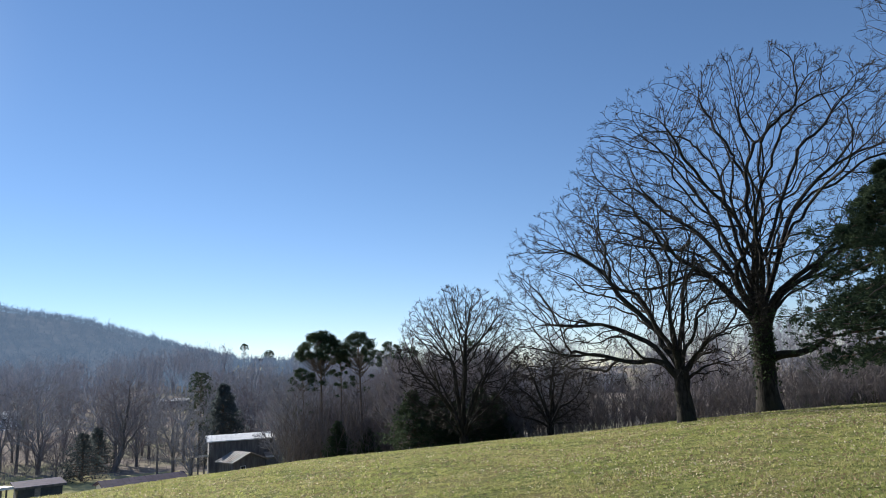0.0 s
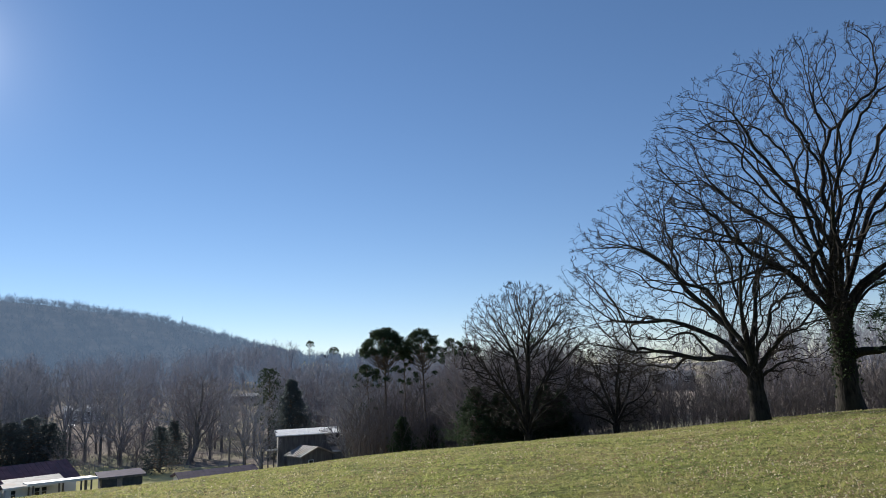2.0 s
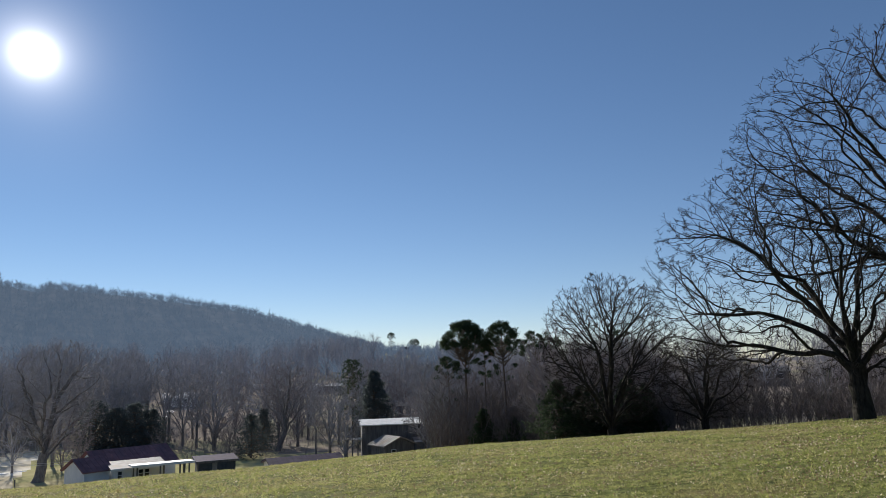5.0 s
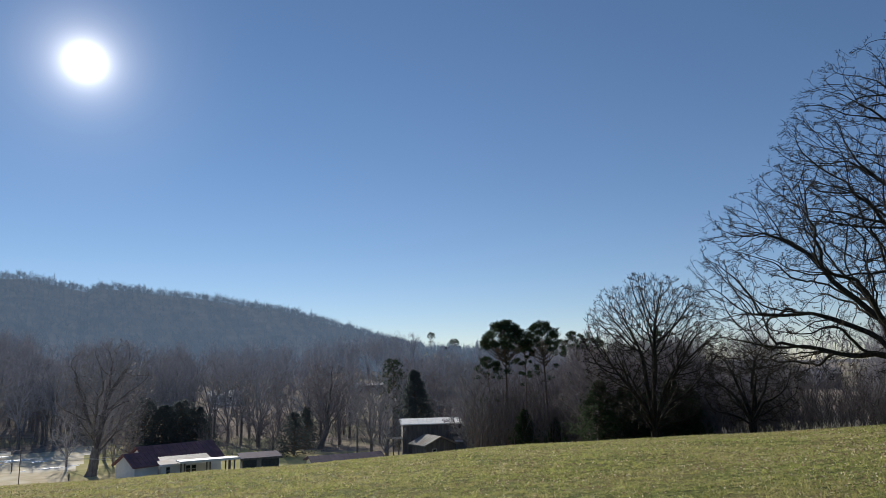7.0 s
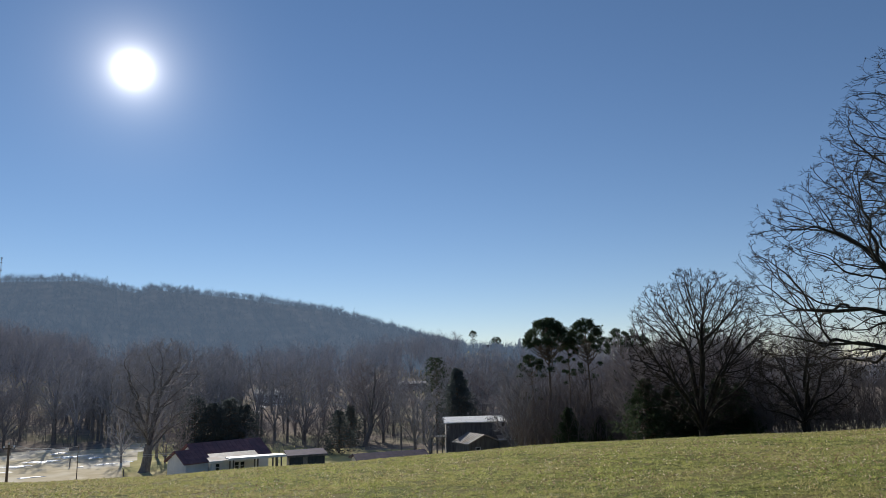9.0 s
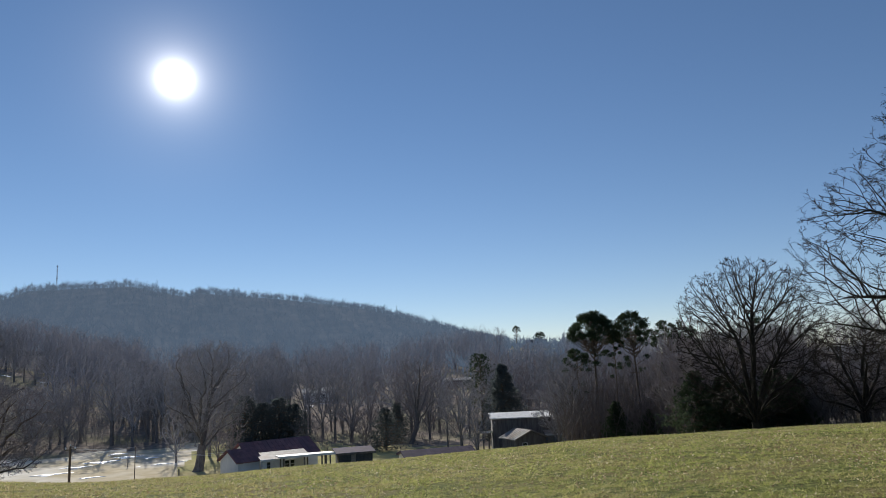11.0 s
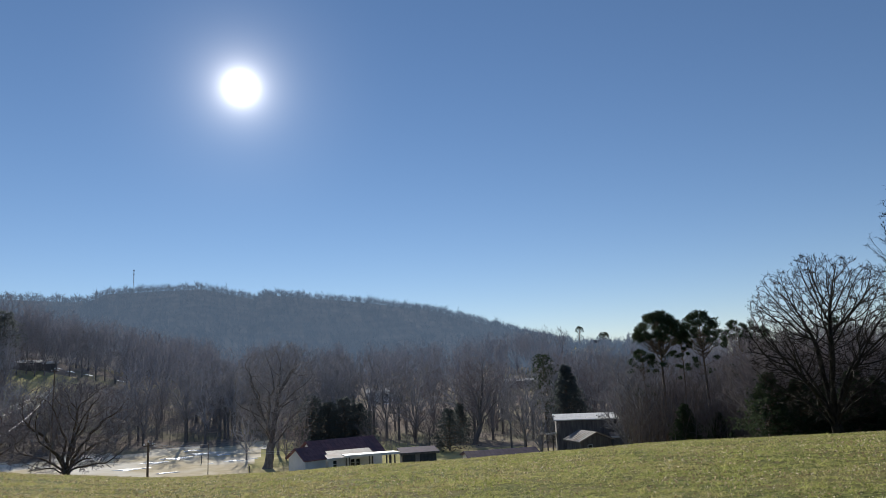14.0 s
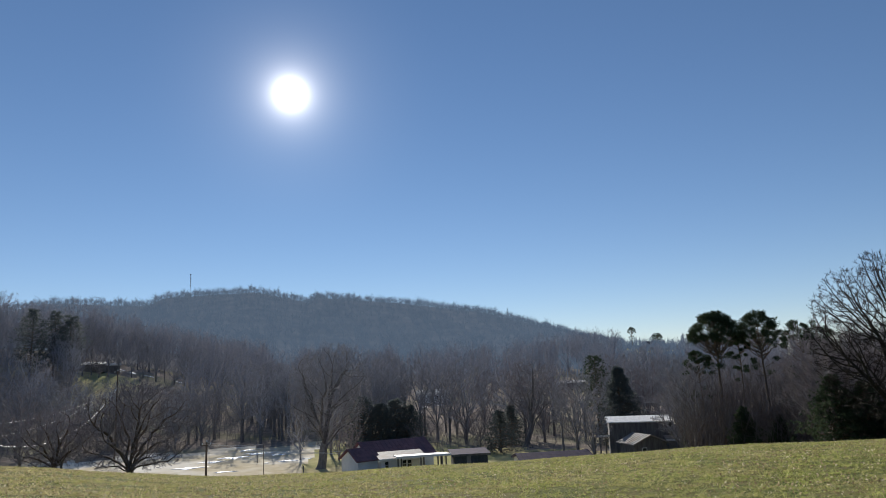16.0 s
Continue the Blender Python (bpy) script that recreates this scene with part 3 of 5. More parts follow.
def plant(name, seed, m, label, bark, twig, group="", trunk_sides=12, split_limbs=True, **kw):
    """A leafless tree as a thing: trunk, each limb with its boughs, and the fine twigs."""
    tree = thing(name, m, label, "tree", group)
    trunk, boughs, fine = bare_tree(seed, **kw)
    v, f = tubes(*trunk, trunk_sides)
    v = rough_up(v, kw["trunk_r"] * 0.22, 1.6 / kw["trunk_r"], seed)
    part("trunk", mesh_of("trunk", v, f, True), bark, tree)
    g = np.random.default_rng(seed)
    thin = []
    limb = collections.defaultdict(list)
    for (k, n, big), rows in boughs.items():
        p, r = np.array([q[0] for q in rows]), np.array([q[1] for q in rows])
        if big and split_limbs:
            limb[k].append(tubes(p, r, 7))
        else:
            thin.append(tubes(p, r, 4 if big else 3) if split_limbs or big else ribbons(g, p, r * 1.2))
    for k in sorted(limb):
        part("limb", mesh_of("limb", *join(limb[k]), smooth=True), bark, tree)
    thin += [ribbons(g, *q) for q in fine]
    if split_limbs:
        tagged(part("crown", mesh_of("crown", *join(thin)), twig, tree), kind="stuff")
    else:
        part("crown", mesh_of("crown", *join(thin)), twig, tree)
    return tree


# the two great oaks on the crest: x runs along the skyline, y away
OAK = dict(forks=5, kink=0.34, lobes=0.13, stout=0.29, short=0.66, twiglets=(6, 3), strive=0.5, hollow=0.5, keep_on=0.5, squash=0.6)
oak_near = plant("oak_tree", 11, stand(18.49, 38), "wide bare oak with short dark trunk and sweeping limbs", BARK, TWIG,
                 trunk_r=0.43, fork=2.7, limbs=14, centre=(-2.5, 0, 6.3), size=(7.7, 5.5, 7.2), tilt=(2, 80), low=0.28, rmin=0.0092, buds=3100, reach=0.72, step=0.21, kill=0.27, wob=0.05, **OAK)
oak_far = plant("oak_tree", 23, stand(24.49, 42), "tall bare oak with a thick ivied trunk and fanning limbs", BARK, TWIG,
                trunk_r=0.56, fork=6.0, limbs=17, centre=(0.3, 0, 12.0), size=(11.6, 8.0, 9.0), tilt=(1, 57), low=0.42, rmin=0.0102, buds=5000, reach=0.72, step=0.24, kill=0.31, wob=0.05, **OAK)
stub = wobble(np.random.default_rng(4), bezier(np.array([[0.2, 0, 2.9]]), np.array([[1.5, -0.1, 3.0]]), np.array([[3.1, -0.3, 3.7]]), 9), 0.02)
part("limb", mesh_of("limb", *tubes(stub, np.linspace(0.28, 0.1, 9)[None], 9), smooth=True), BARK, oak_far, "thick broken low limb")
plant("tree", 31, stand(1.05, 55), "round-headed bare tree with many rising stems below the crest", BARK, TWIG,
      trunk_r=0.42, fork=0.6, limbs=14, centre=(0.2, 0, 6.6), size=(5.4, 4.6, 5.9), tilt=(1, 62), low=0.4, rmin=0.0115, buds=4000, reach=0.55, step=0.2, kill=0.23, wob=0.03, keep_on=0.9)
plant("tree", 61, stand(43.4, 33), "tall bare tree whose outer twigs reach past the cedar", BARK, TWIG,
      trunk_r=0.3, fork=6.0, limbs=12, centre=(0, 0, 14.0), size=(5.9, 5.0, 6.8), tilt=(3, 62), low=0.3, rmin=0.009, buds=2400, step=0.26, kill=0.33, wob=0.05)
plant("tree", 41, stand(8.03, 56), "low spreading bare tree at the edge of the thicket", BARK, TWIG,
      trunk_r=0.3, fork=1.0, limbs=11, centre=(0, 0, 3.9), size=(3.7, 3.2, 3.4), tilt=(5, 72), low=0.4, rmin=0.013, buds=2000, step=0.2, kill=0.24, wob=0.05)
plant("tree", 47, stand(-56.1, 62), "low wide reddish bare tree with several stems at the field's foot", PINE_BARK, TWIG_RED,
      trunk_r=0.32, fork=0.5, limbs=14, centre=(0.2, 0, 3.7), size=(4.7, 3.9, 3.8), tilt=(5, 76), low=0.4, rmin=0.012, twiglets=(6, 3), short=0.7, kink=0.3, buds=3000, step=0.2, kill=0.24, wob=0.05)
plant("tree", 49, stand(-60.9, 66), "low bushy bare tree with spreading stems below the field", PINE_BARK, TWIG_RED,
      trunk_r=0.26, fork=0.4, limbs=13, centre=(0, 0, 2.6), size=(3.5, 3.0, 2.6), tilt=(8, 76), low=0.4, rmin=0.013, buds=1700, step=0.2, kill=0.24, wob=0.05)
plant("tree", 53, stand(-42.07, 100), "tall bare tree with a thick leaning trunk beside the white house", BARK_GREY, TWIG_GREY,
      trunk_r=0.58, fork=3.4, limbs=12, centre=(1.3, 0, 10.6), size=(6.3, 5.4, 7.0), tilt=(6, 74), low=0.35, rmin=0.016, buds=2700, step=0.3, kill=0.36, lean=(0.6, 0), forks=3, stout=0.28, kink=0.3, short=0.8, twiglets=(5, 3), lobes=0.12)
plant("tree", 59, stand(-25.6, 115), "bare leaning tree with a broad rounded crown", BARK_GREY, TWIG_RED,
      trunk_r=0.4, fork=3.0, limbs=10, centre=(1.4, 0, 9.0), size=(4.2, 4.0, 5.2), tilt=(3, 60), low=0.35, rmin=0.018, buds=1600, step=0.3, kill=0.36, lean=(1.2, 0))


# ---- evergreens ----
def sprays(rng, centres, ways, length, width, count):
    """Tufts of narrow leaf triangles round many centres."""
    m = len(centres)
    c = np.repeat(centres, count, 0)
    d = np.repeat(ways, count, 0) * 0.7 + rng.normal(size=(m * count, 3)) * 0.75
    d /= np.linalg.norm(d, axis=1, keepdims=True)
    side = np.cross(d, rng.normal(size=d.shape))
    side /= np.linalg.norm(side, axis=1, keepdims=True)
    ln = length * rng.uniform(0.6, 1.2, (m * count, 1))
    o = c + rng.normal(size=c.shape) * length * 0.25
    v = np.stack([o - side * width / 2, o + side * width / 2, o + d * ln], 1).reshape(-1, 3)
    return v, np.arange(len(v)).reshape(-1, 3)


def evergreen(name, seed, m, label, height, radius, profile, bare, material, boughs=60, tufts=9, leaf=(0.3, 0.05, 12), droop=-0.1, trunk_r=0.2, scatter=0.25):
    """An evergreen: trunk, boughs and leaf sprays. profile: reach of the boughs at even heights from the lowest bough to the top, as parts of radius."""
    rng = np.random.default_rng(seed)
    tree = thing(name, m, label, "tree")
    n = 10
    s = np.linspace(0, 1, n)
    line = np.stack([np.sin(s * 3 + seed) * 0.12, np.cos(s * 2.5 + seed) * 0.12, -0.3 + (height * 0.97 + 0.3) * s], -1)[None]
    v, f = tubes(line, (trunk_r * (1 - 0.85 * s) + 0.35 * trunk_r * np.exp(-s * 12))[None], 9)
    part("trunk", mesh_of("trunk", v, f, True), PINE_BARK, tree)
    u = (np.arange(boughs) + rng.random(boughs)) / boughs
    z = bare + (height - bare) * u
    reach = radius * np.interp(u, np.linspace(0, 1, len(profile)), profile) * rng.uniform(0.7, 1.1, boughs)
    a = np.arange(boughs) * 2.39996 + rng.uniform(-0.5, 0.5, boughs)
    start = np.stack([line[0, 0, 0] + 0 * z, line[0, 0, 1] + 0 * z, z], -1)
    end = start + np.stack([np.cos(a) * reach, np.sin(a) * reach, droop * reach + rng.normal(size=boughs) * 0.1 * reach], -1)
    first = (start + end) / 2 + np.array([0, 0, 0.12]) * reach[:, None]
    pts = wobble(rng, bezier(start, first, end, 7), 0.04)
    rad = np.linspace(1, 0.15, 7)[None] * (0.02 + 0.018 * reach)[:, None]
    v, f = tubes(pts, rad, 4)
    tagged(part("branchwork", mesh_of("branchwork", v, f), PINE_BARK, tree), kind="stuff")
    w = 0.3 + 0.72 * rng.random((boughs, tufts)) ** 0.7
    i = np.minimum((w * 6).astype(int), 5)
    row = np.arange(boughs)[:, None]
    p = pts[row, i] + (pts[row, np.minimum(i + 1, 6)] - pts[row, i]) * (w * 6 - i)[..., None]
    p = p + rng.normal(size=p.shape) * (scatter * reach)[:, None, None] * np.array([1, 1, 0.45])
    way = np.repeat((end - start) / (np.linalg.norm(end - start, axis=1, keepdims=True) + 1e-6), tufts, 0)
    v, f = sprays(rng, p.reshape(-1, 3), way + np.array([0, 0, 0.25]), *leaf)
    tagged(part("foliage", mesh_of("foliage", v, f), material, tree), kind="stuff")
    return tree


CONE = (1.0, 0.92, 0.75, 0.55, 0.35, 0.12)


def clumped_pine(seed, m, label, height, reach, crown_low, clumps, material, trunk_r=0.24, low_clumps=4):
    """An old pine: a bare trunk, rising limbs and rounded clumps of needles that make up a domed head."""
    g = np.random.default_rng(seed)
    tree = thing("pine_tree", m, label, "tree")
    n = 12
    s = np.linspace(0, 1, n)
    line = np.stack([np.sin(s * 3 + seed) * 0.18, np.cos(s * 2.5 + seed) * 0.15, -0.3 + (height * 0.95 + 0.3) * s], -1)[None]
    v, f = tubes(line, (trunk_r * (1 - 0.8 * s) + 0.35 * trunk_r * np.exp(-s * 12))[None], 9)
    part("trunk", mesh_of("trunk", v, f, True), PINE_BARK, tree)
    deep = height - crown_low
    # clump centres lie on and just inside the dome
    up = g.uniform(0.0, 1.0, clumps) ** 0.8
    turn = np.arange(clumps) * 2.39996 + g.uniform(-0.4, 0.4, clumps)
    wide = np.sqrt(np.clip(1 - up ** 2, 0, 1)) * (0.72 + 0.28 * g.random(clumps)) + 0.08
    c = np.stack([reach * wide * np.cos(turn), reach * wide * np.sin(turn), crown_low + deep * (0.22 + 0.72 * up) + g.normal(size=clumps) * 0.12], -1)
    low = np.stack([reach * g.uniform(0.3, 0.8, low_clumps) * np.cos(g.uniform(0, 6.3, low_clumps)), reach * g.uniform(0.3, 0.8, low_clumps) * np.sin(g.uniform(0, 6.3, low_clumps)), crown_low - g.uniform(0.2, 2.2, low_clumps)], -1)
    c = np.concatenate([c, low])
    c[:, :2] += line[0, -2, :2]
    foot = np.clip(c[:, 2] - np.hypot(c[:, 0], c[:, 1]) * g.uniform(0.5, 1.1, len(c)), crown_low - 2.4, height * 0.93)
    start = np.stack([np.interp(foot, line[0, :, 2], line[0, :, 0]), np.interp(foot, line[0, :, 2], line[0, :, 1]), foot], -1)
    mid = (start + c) / 2 + np.array([0, 0, -0.18]) * np.linalg.norm(c - start, axis=1)[:, None]
    limbs = wobble(g, bezier(start, mid, c, 7), 0.03)
    v, f = tubes(limbs, np.linspace(1, 0.2, 7)[None] * (0.02 + 0.016 * np.linalg.norm(c - start, axis=1))[:, None], 5)
    tagged(part("branchwork", mesh_of("branchwork", v, f), PINE_BARK, tree), kind="stuff")
    k = 34
    off = g.normal(size=(len(c), k, 3))
    off /= np.linalg.norm(off, axis=2, keepdims=True)
    off *= g.uniform(0.35, 1.0, (len(c), k, 1)) * np.array([0.6, 0.6, 0.4]) * g.uniform(0.7, 1.25, (len(c), 1, 1)) * (reach / 2.6)
    q = (c[:, None] + off).reshape(-1, 3)
    v, f = sprays(g, q, off.reshape(-1, 3) * 1.2 + np.array([0, 0, 0.3]), 0.19, 0.03, 12)
    tagged(part("foliage", mesh_of("foliage", v, f), material, tree), kind="stuff")
    return tree


evergreen("cedar_tree", 5, stand(34.7, 36), "big dark green cedar with dense drooping sprays beside the oaks", 10.6, 4.6, (0.9, 1.0, 1.0, 0.93, 0.74, 0.46, 0.15), 2.0, NEEDLE_DARK,
          boughs=110, tufts=64, leaf=(0.2, 0.05, 14), droop=-0.16, trunk_r=0.35, scatter=0.11)
clumped_pine(6, stand(-10.5, 85), "tall pine with a dense rounded dark head on a bare trunk", 16.2, 2.6, 11.7, 150, NEEDLE, 0.24, 5)
clumped_pine(7, stand(-7.3, 86), "tall pine with an open airy domed head", 16.1, 2.25, 11.2, 92, NEEDLE, 0.22, 6)
clumped_pine(18, stand(-8.9, 88), "thin pine squeezed between two taller ones", 14.0, 1.3, 10.6, 26, NEEDLE, 0.16, 5)
clumped_pine(19, stand(-11.9, 87), "small yellow-green pine at the wood's edge", 12.6, 1.6, 8.6, 30, NEEDLE, 0.16, 8)
clumped_pine(8, stand(-4.5, 92), "tall pine half hidden behind bare trees", 15.9, 1.9, 11.0, 44, NEEDLE, 0.22, 8)
clumped_pine(20, stand(-3.3, 93), "tall pine beside its twin in the woods", 15.6, 1.8, 11.0, 40, NEEDLE, 0.2, 6)
evergreen("pine_tree", 14, stand(1.8, 96), "dark pine top behind a bare tree", 15.0, 2.4, CONE, 5.0, NEEDLE_DARK, boughs=44, tufts=10, leaf=(0.32, 0.07, 12), droop=0.05, trunk_r=0.22)
evergreen("spruce_tree", 9, stand(-17.9, 115), "dark pointed spruce near the barn", 12.0, 4.6, CONE, 0.6, NEEDLE_HAZY, boughs=170, tufts=32, leaf=(0.26, 0.07, 10), droop=-0.15, trunk_r=0.2, scatter=0.12)
evergreen("pine_tree", 10, stand(-19.6, 135), "soft green pine behind the spruce", 14.0, 3.2, (0.5, 0.9, 1.0, 0.8, 0.4), 3.0, NEEDLE, boughs=60, tufts=12, leaf=(0.36, 0.08, 12), droop=0.05, trunk_r=0.24)
for i, (az, d, h, r) in enumerate(((-3.0, 62, 5.2, 2.7), (-1.2, 61, 4.4, 2.2), (0.6, 62, 4.2, 1.8), (2.4, 60, 4.8, 1.9), (3.8, 61, 4.2, 1.7), (-9.0, 76, 4.4, 1.7), (-6.6, 78, 3.6, 1.5), (-27.6, 108, 6.2, 3.4),
                                  (-38.6, 128, 8.6, 3.7), (-37.3, 127, 7.2, 3.5), (-36.0, 126, 7.9, 3.6), (-34.9, 127, 6.8, 3.2), (-26.6, 118, 6.4, 3.0), (17.0, 84, 5.5, 2.0), (27.6, 80, 6.0, 2.3), (29.4, 76, 6.4, 2.4), (31.5, 70, 5.4, 2.2), (-60.3, 226, 5.0, 3.0))):
    # cedars past 105 m take the haze-tinted sprays
    evergreen("cedar_tree", 100 + i, stand(az, d), "dark green cedar among bare trees", h, r, CONE if d < 120 else (0.85, 1.0, 0.97, 0.82, 0.58, 0.22), 0.3, NEEDLE_DARK if d < 105 else NEEDLE_HAZY, boughs=70 if not 120 < d < 130 else 95, tufts=17, leaf=(0.19, 0.06, 14) if not 120 < d < 130 else (0.2, 0.075, 15), droop=-0.08, trunk_r=0.15)


clumped_pine(16, stand(-16.4, 425), "lone pine on the far hilltop", 12.5, 2.3, 8.0, 60, NEEDLE, 0.28, 5)
for seed, az, d, h in ((24, -62.6, 214, 19.0), (25, -61.2, 220, 18.0), (26, -60.2, 226, 16.5)):
    evergreen("pine_tree", seed, stand(az, d), "soft grey-green pine among the knoll's bare woods", h, 4.2, (0.6, 0.95, 1.0, 0.85, 0.6, 0.25), 3.5, NEEDLE_HAZY, boughs=70, tufts=14, leaf=(0.5, 0.1, 10), droop=0.05, trunk_r=0.28)
clumped_pine(17, stand(-14.5, 430), "round pine beside the hilltop house", 10, 3.0, 4.5, 90, NEEDLE, 0.28, 4)


# ---- woods in the valley ----
def woodland(kind, seed, **kw):
    return plant("tree", seed, pose(0, 0, -60), kind[0], BARK_GREY, kind[1], kind[2], trunk_sides=7, split_limbs=False, **kw)


GREY = ("slender grey bare tree in the woods", TWIG_GREY, "valley woods")
RED = ("brownish bare tree with a rounded head in the woods", TWIG_RED, "valley woods")
W = dict(rmin=0.016, buds=260, step=0.45, kill=0.47, twiglets=(3, 2), keep_on=0.7, strive=1.0, coarse=True)
KINDS = [
    woodland(GREY, 201, trunk_r=0.2, fork=4.0, limbs=9, centre=(0, 0, 7.6), size=(2.6, 2.6, 4.4), tilt=(3, 45), low=0.5, wob=0.04, **W),
    woodland(GREY, 202, trunk_r=0.24, fork=2.6, limbs=10, centre=(0, 0, 7.0), size=(3.3, 3.3, 4.8), tilt=(3, 50), low=0.4, wob=0.05, **W),
    woodland(RED, 203, trunk_r=0.24, fork=2.2, limbs=11, centre=(0, 0, 6.4), size=(3.6, 3.4, 4.4), tilt=(3, 60), low=0.4, wob=0.045, **W),
    woodland(RED, 204, trunk_r=0.2, fork=1.4, limbs=12, centre=(0.3, 0, 6.2), size=(3.1, 3.3, 4.9), tilt=(2, 42), low=0.4, wob=0.04, **W),
    woodland(GREY, 205, trunk_r=0.18, fork=5.0, limbs=8, centre=(0.2, 0, 8.4), size=(2.2, 2.3, 3.9), tilt=(3, 48), low=0.6, wob=0.05, **W),
]
W["rmin"] = 0.02
# trees for the valley floor, their colour paled in place of haze
PALE = ("pale grey bare tree on the valley floor", TWIG_VALLEY_HAZE, "valley trees")
KINDS += [
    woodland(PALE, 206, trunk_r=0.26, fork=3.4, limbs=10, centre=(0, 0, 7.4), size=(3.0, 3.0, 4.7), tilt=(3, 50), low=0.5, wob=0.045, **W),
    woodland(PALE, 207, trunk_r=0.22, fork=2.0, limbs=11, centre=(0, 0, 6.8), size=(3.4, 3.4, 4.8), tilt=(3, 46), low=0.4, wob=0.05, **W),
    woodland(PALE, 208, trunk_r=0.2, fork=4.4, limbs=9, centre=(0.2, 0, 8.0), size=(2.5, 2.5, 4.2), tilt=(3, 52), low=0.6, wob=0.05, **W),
]
rng = random.Random(77)


def scatter_trees(az0, az1, d0, d1, count, keep=None):
    placed = []
    for _ in range(count * 6):
        if len(placed) >= count:
            break
        az, d = rng.uniform(az0, az1), math.sqrt(rng.uniform(d0 * d0, d1 * d1))
        p = at(az, d)
        if (keep and not keep(az, d)) or any((p - q).length < 2.2 for q in placed):
            continue
        placed.append(p)
    return placed


def grove(az0, az1, d0, d1, count, size, kinds=(0, 1, 2, 3, 4), keep=None):
    for p in scatter_trees(az0, az1, d0, d1, count, keep):
        s = rng.uniform(*size)
        ob = copy_thing(KINDS[rng.choice(kinds)], pose(p.x, p.y, p.z - 0.1, rng.uniform(-3, 3), rng.uniform(-3, 3), rng.uniform(0, 360)))
        ob.scale = (s * rng.uniform(0.85, 1.15), s * rng.uniform(0.85, 1.15), s)


def mesh_arrays(me):
    v = np.empty(len(me.vertices) * 3, np.float32)
    me.vertices.foreach_get("co", v)
    f = np.empty(len(me.loops), np.int32)
    me.loops.foreach_get("vertex_index", f)
    return v.reshape(-1, 3), f.reshape(-1, 4)


def far_woods(groves, label):
    """Woods too far off to tell the single trees apart."""
    base = [join([mesh_arrays(o.data) for o in k.children]) for k in KINDS[:5]]
    thin = np.random.default_rng(5)
    base = [(v, f[(np.arange(len(f)) < 500) | (thin.random(len(f)) < 0.13)]) for v, f in base]
    pieces = []
    for az0, az1, d0, d1, count, size in groves:
        for p in scatter_trees(az0, az1, d0, d1, count):
            v, f = base[rng.randrange(len(base))]
            a, s = rng.uniform(0, 6.3), rng.uniform(*size)
            turn = np.array([[math.cos(a), math.sin(a), 0], [-math.sin(a), math.cos(a), 0], [0, 0, 1]])
            pieces.append((v @ turn * s + np.array([p.x, p.y, p.z - 0.2]), f))
    tagged(part("woods", mesh_of("woods", *join(pieces)), TWIG_FAR_HAZE), label, "woods", kind="stuff")


grove(-14, 0, 91, 125, 70, (0.86, 1.14), (0, 1, 2, 3, 4))
grove(0, 14, 72, 116, 34, (0.65, 0.98), (0, 1, 2, 3, 4), keep=lambda az, d: az < 11.3)
grove(-4.2, 4.6, 64, 78, 24, (0.78, 0.98), (2, 3))
grove(15.8, 41, 66, 120, 44, (0.5, 0.85), (0, 1, 2, 3, 4))
grove(-34, -12, 118, 175, 44, (0.9, 1.3), (3, 5, 6, 7), keep=lambda az, d: not (-33.9 < az < -31.9 and d > 130 or -22.6 < az < -20.9 and d < 150))
grove(-52, -34, 140, 190, 44, (1.0, 1.4), (5, 6, 7))
grove(-67, -50, 142, 190, 40, (0.7, 1.1), (0, 1, 6), keep=lambda az, d: az < -60 or d < 165)
far_woods(((-34.2, -31, 224, 360, 24, (1.0, 1.35)), (-31, -23, 175, 360, 56, (1.0, 1.35)), (-23, -20.5, 236, 360, 16, (1.0, 1.35)), (-20.5, -17.6, 175, 360, 20, (1.0, 1.35)), (-17.6, -12.4, 175, 240, 20, (0.7, 0.9)), (-12.4, -8, 175, 240, 18, (0.9, 1.2)), (-52, -34, 190, 360, 100, (1.0, 1.4)), (-69, -60, 228, 320, 62, (1.3, 1.7)), (-60, -51, 262, 330, 66, (1.35, 1.75)), (-51, -46, 215, 350, 38, (1.2, 1.6)), (-69, -59.5, 165, 225, 40, (0.9, 1.2)), (-8, 42, 120, 240, 110, (0.95, 1.35)), (-9, 4, 128, 250, 60, (1.1, 1.5))),
          "hazy grey-brown bare woods deeper in the valley")
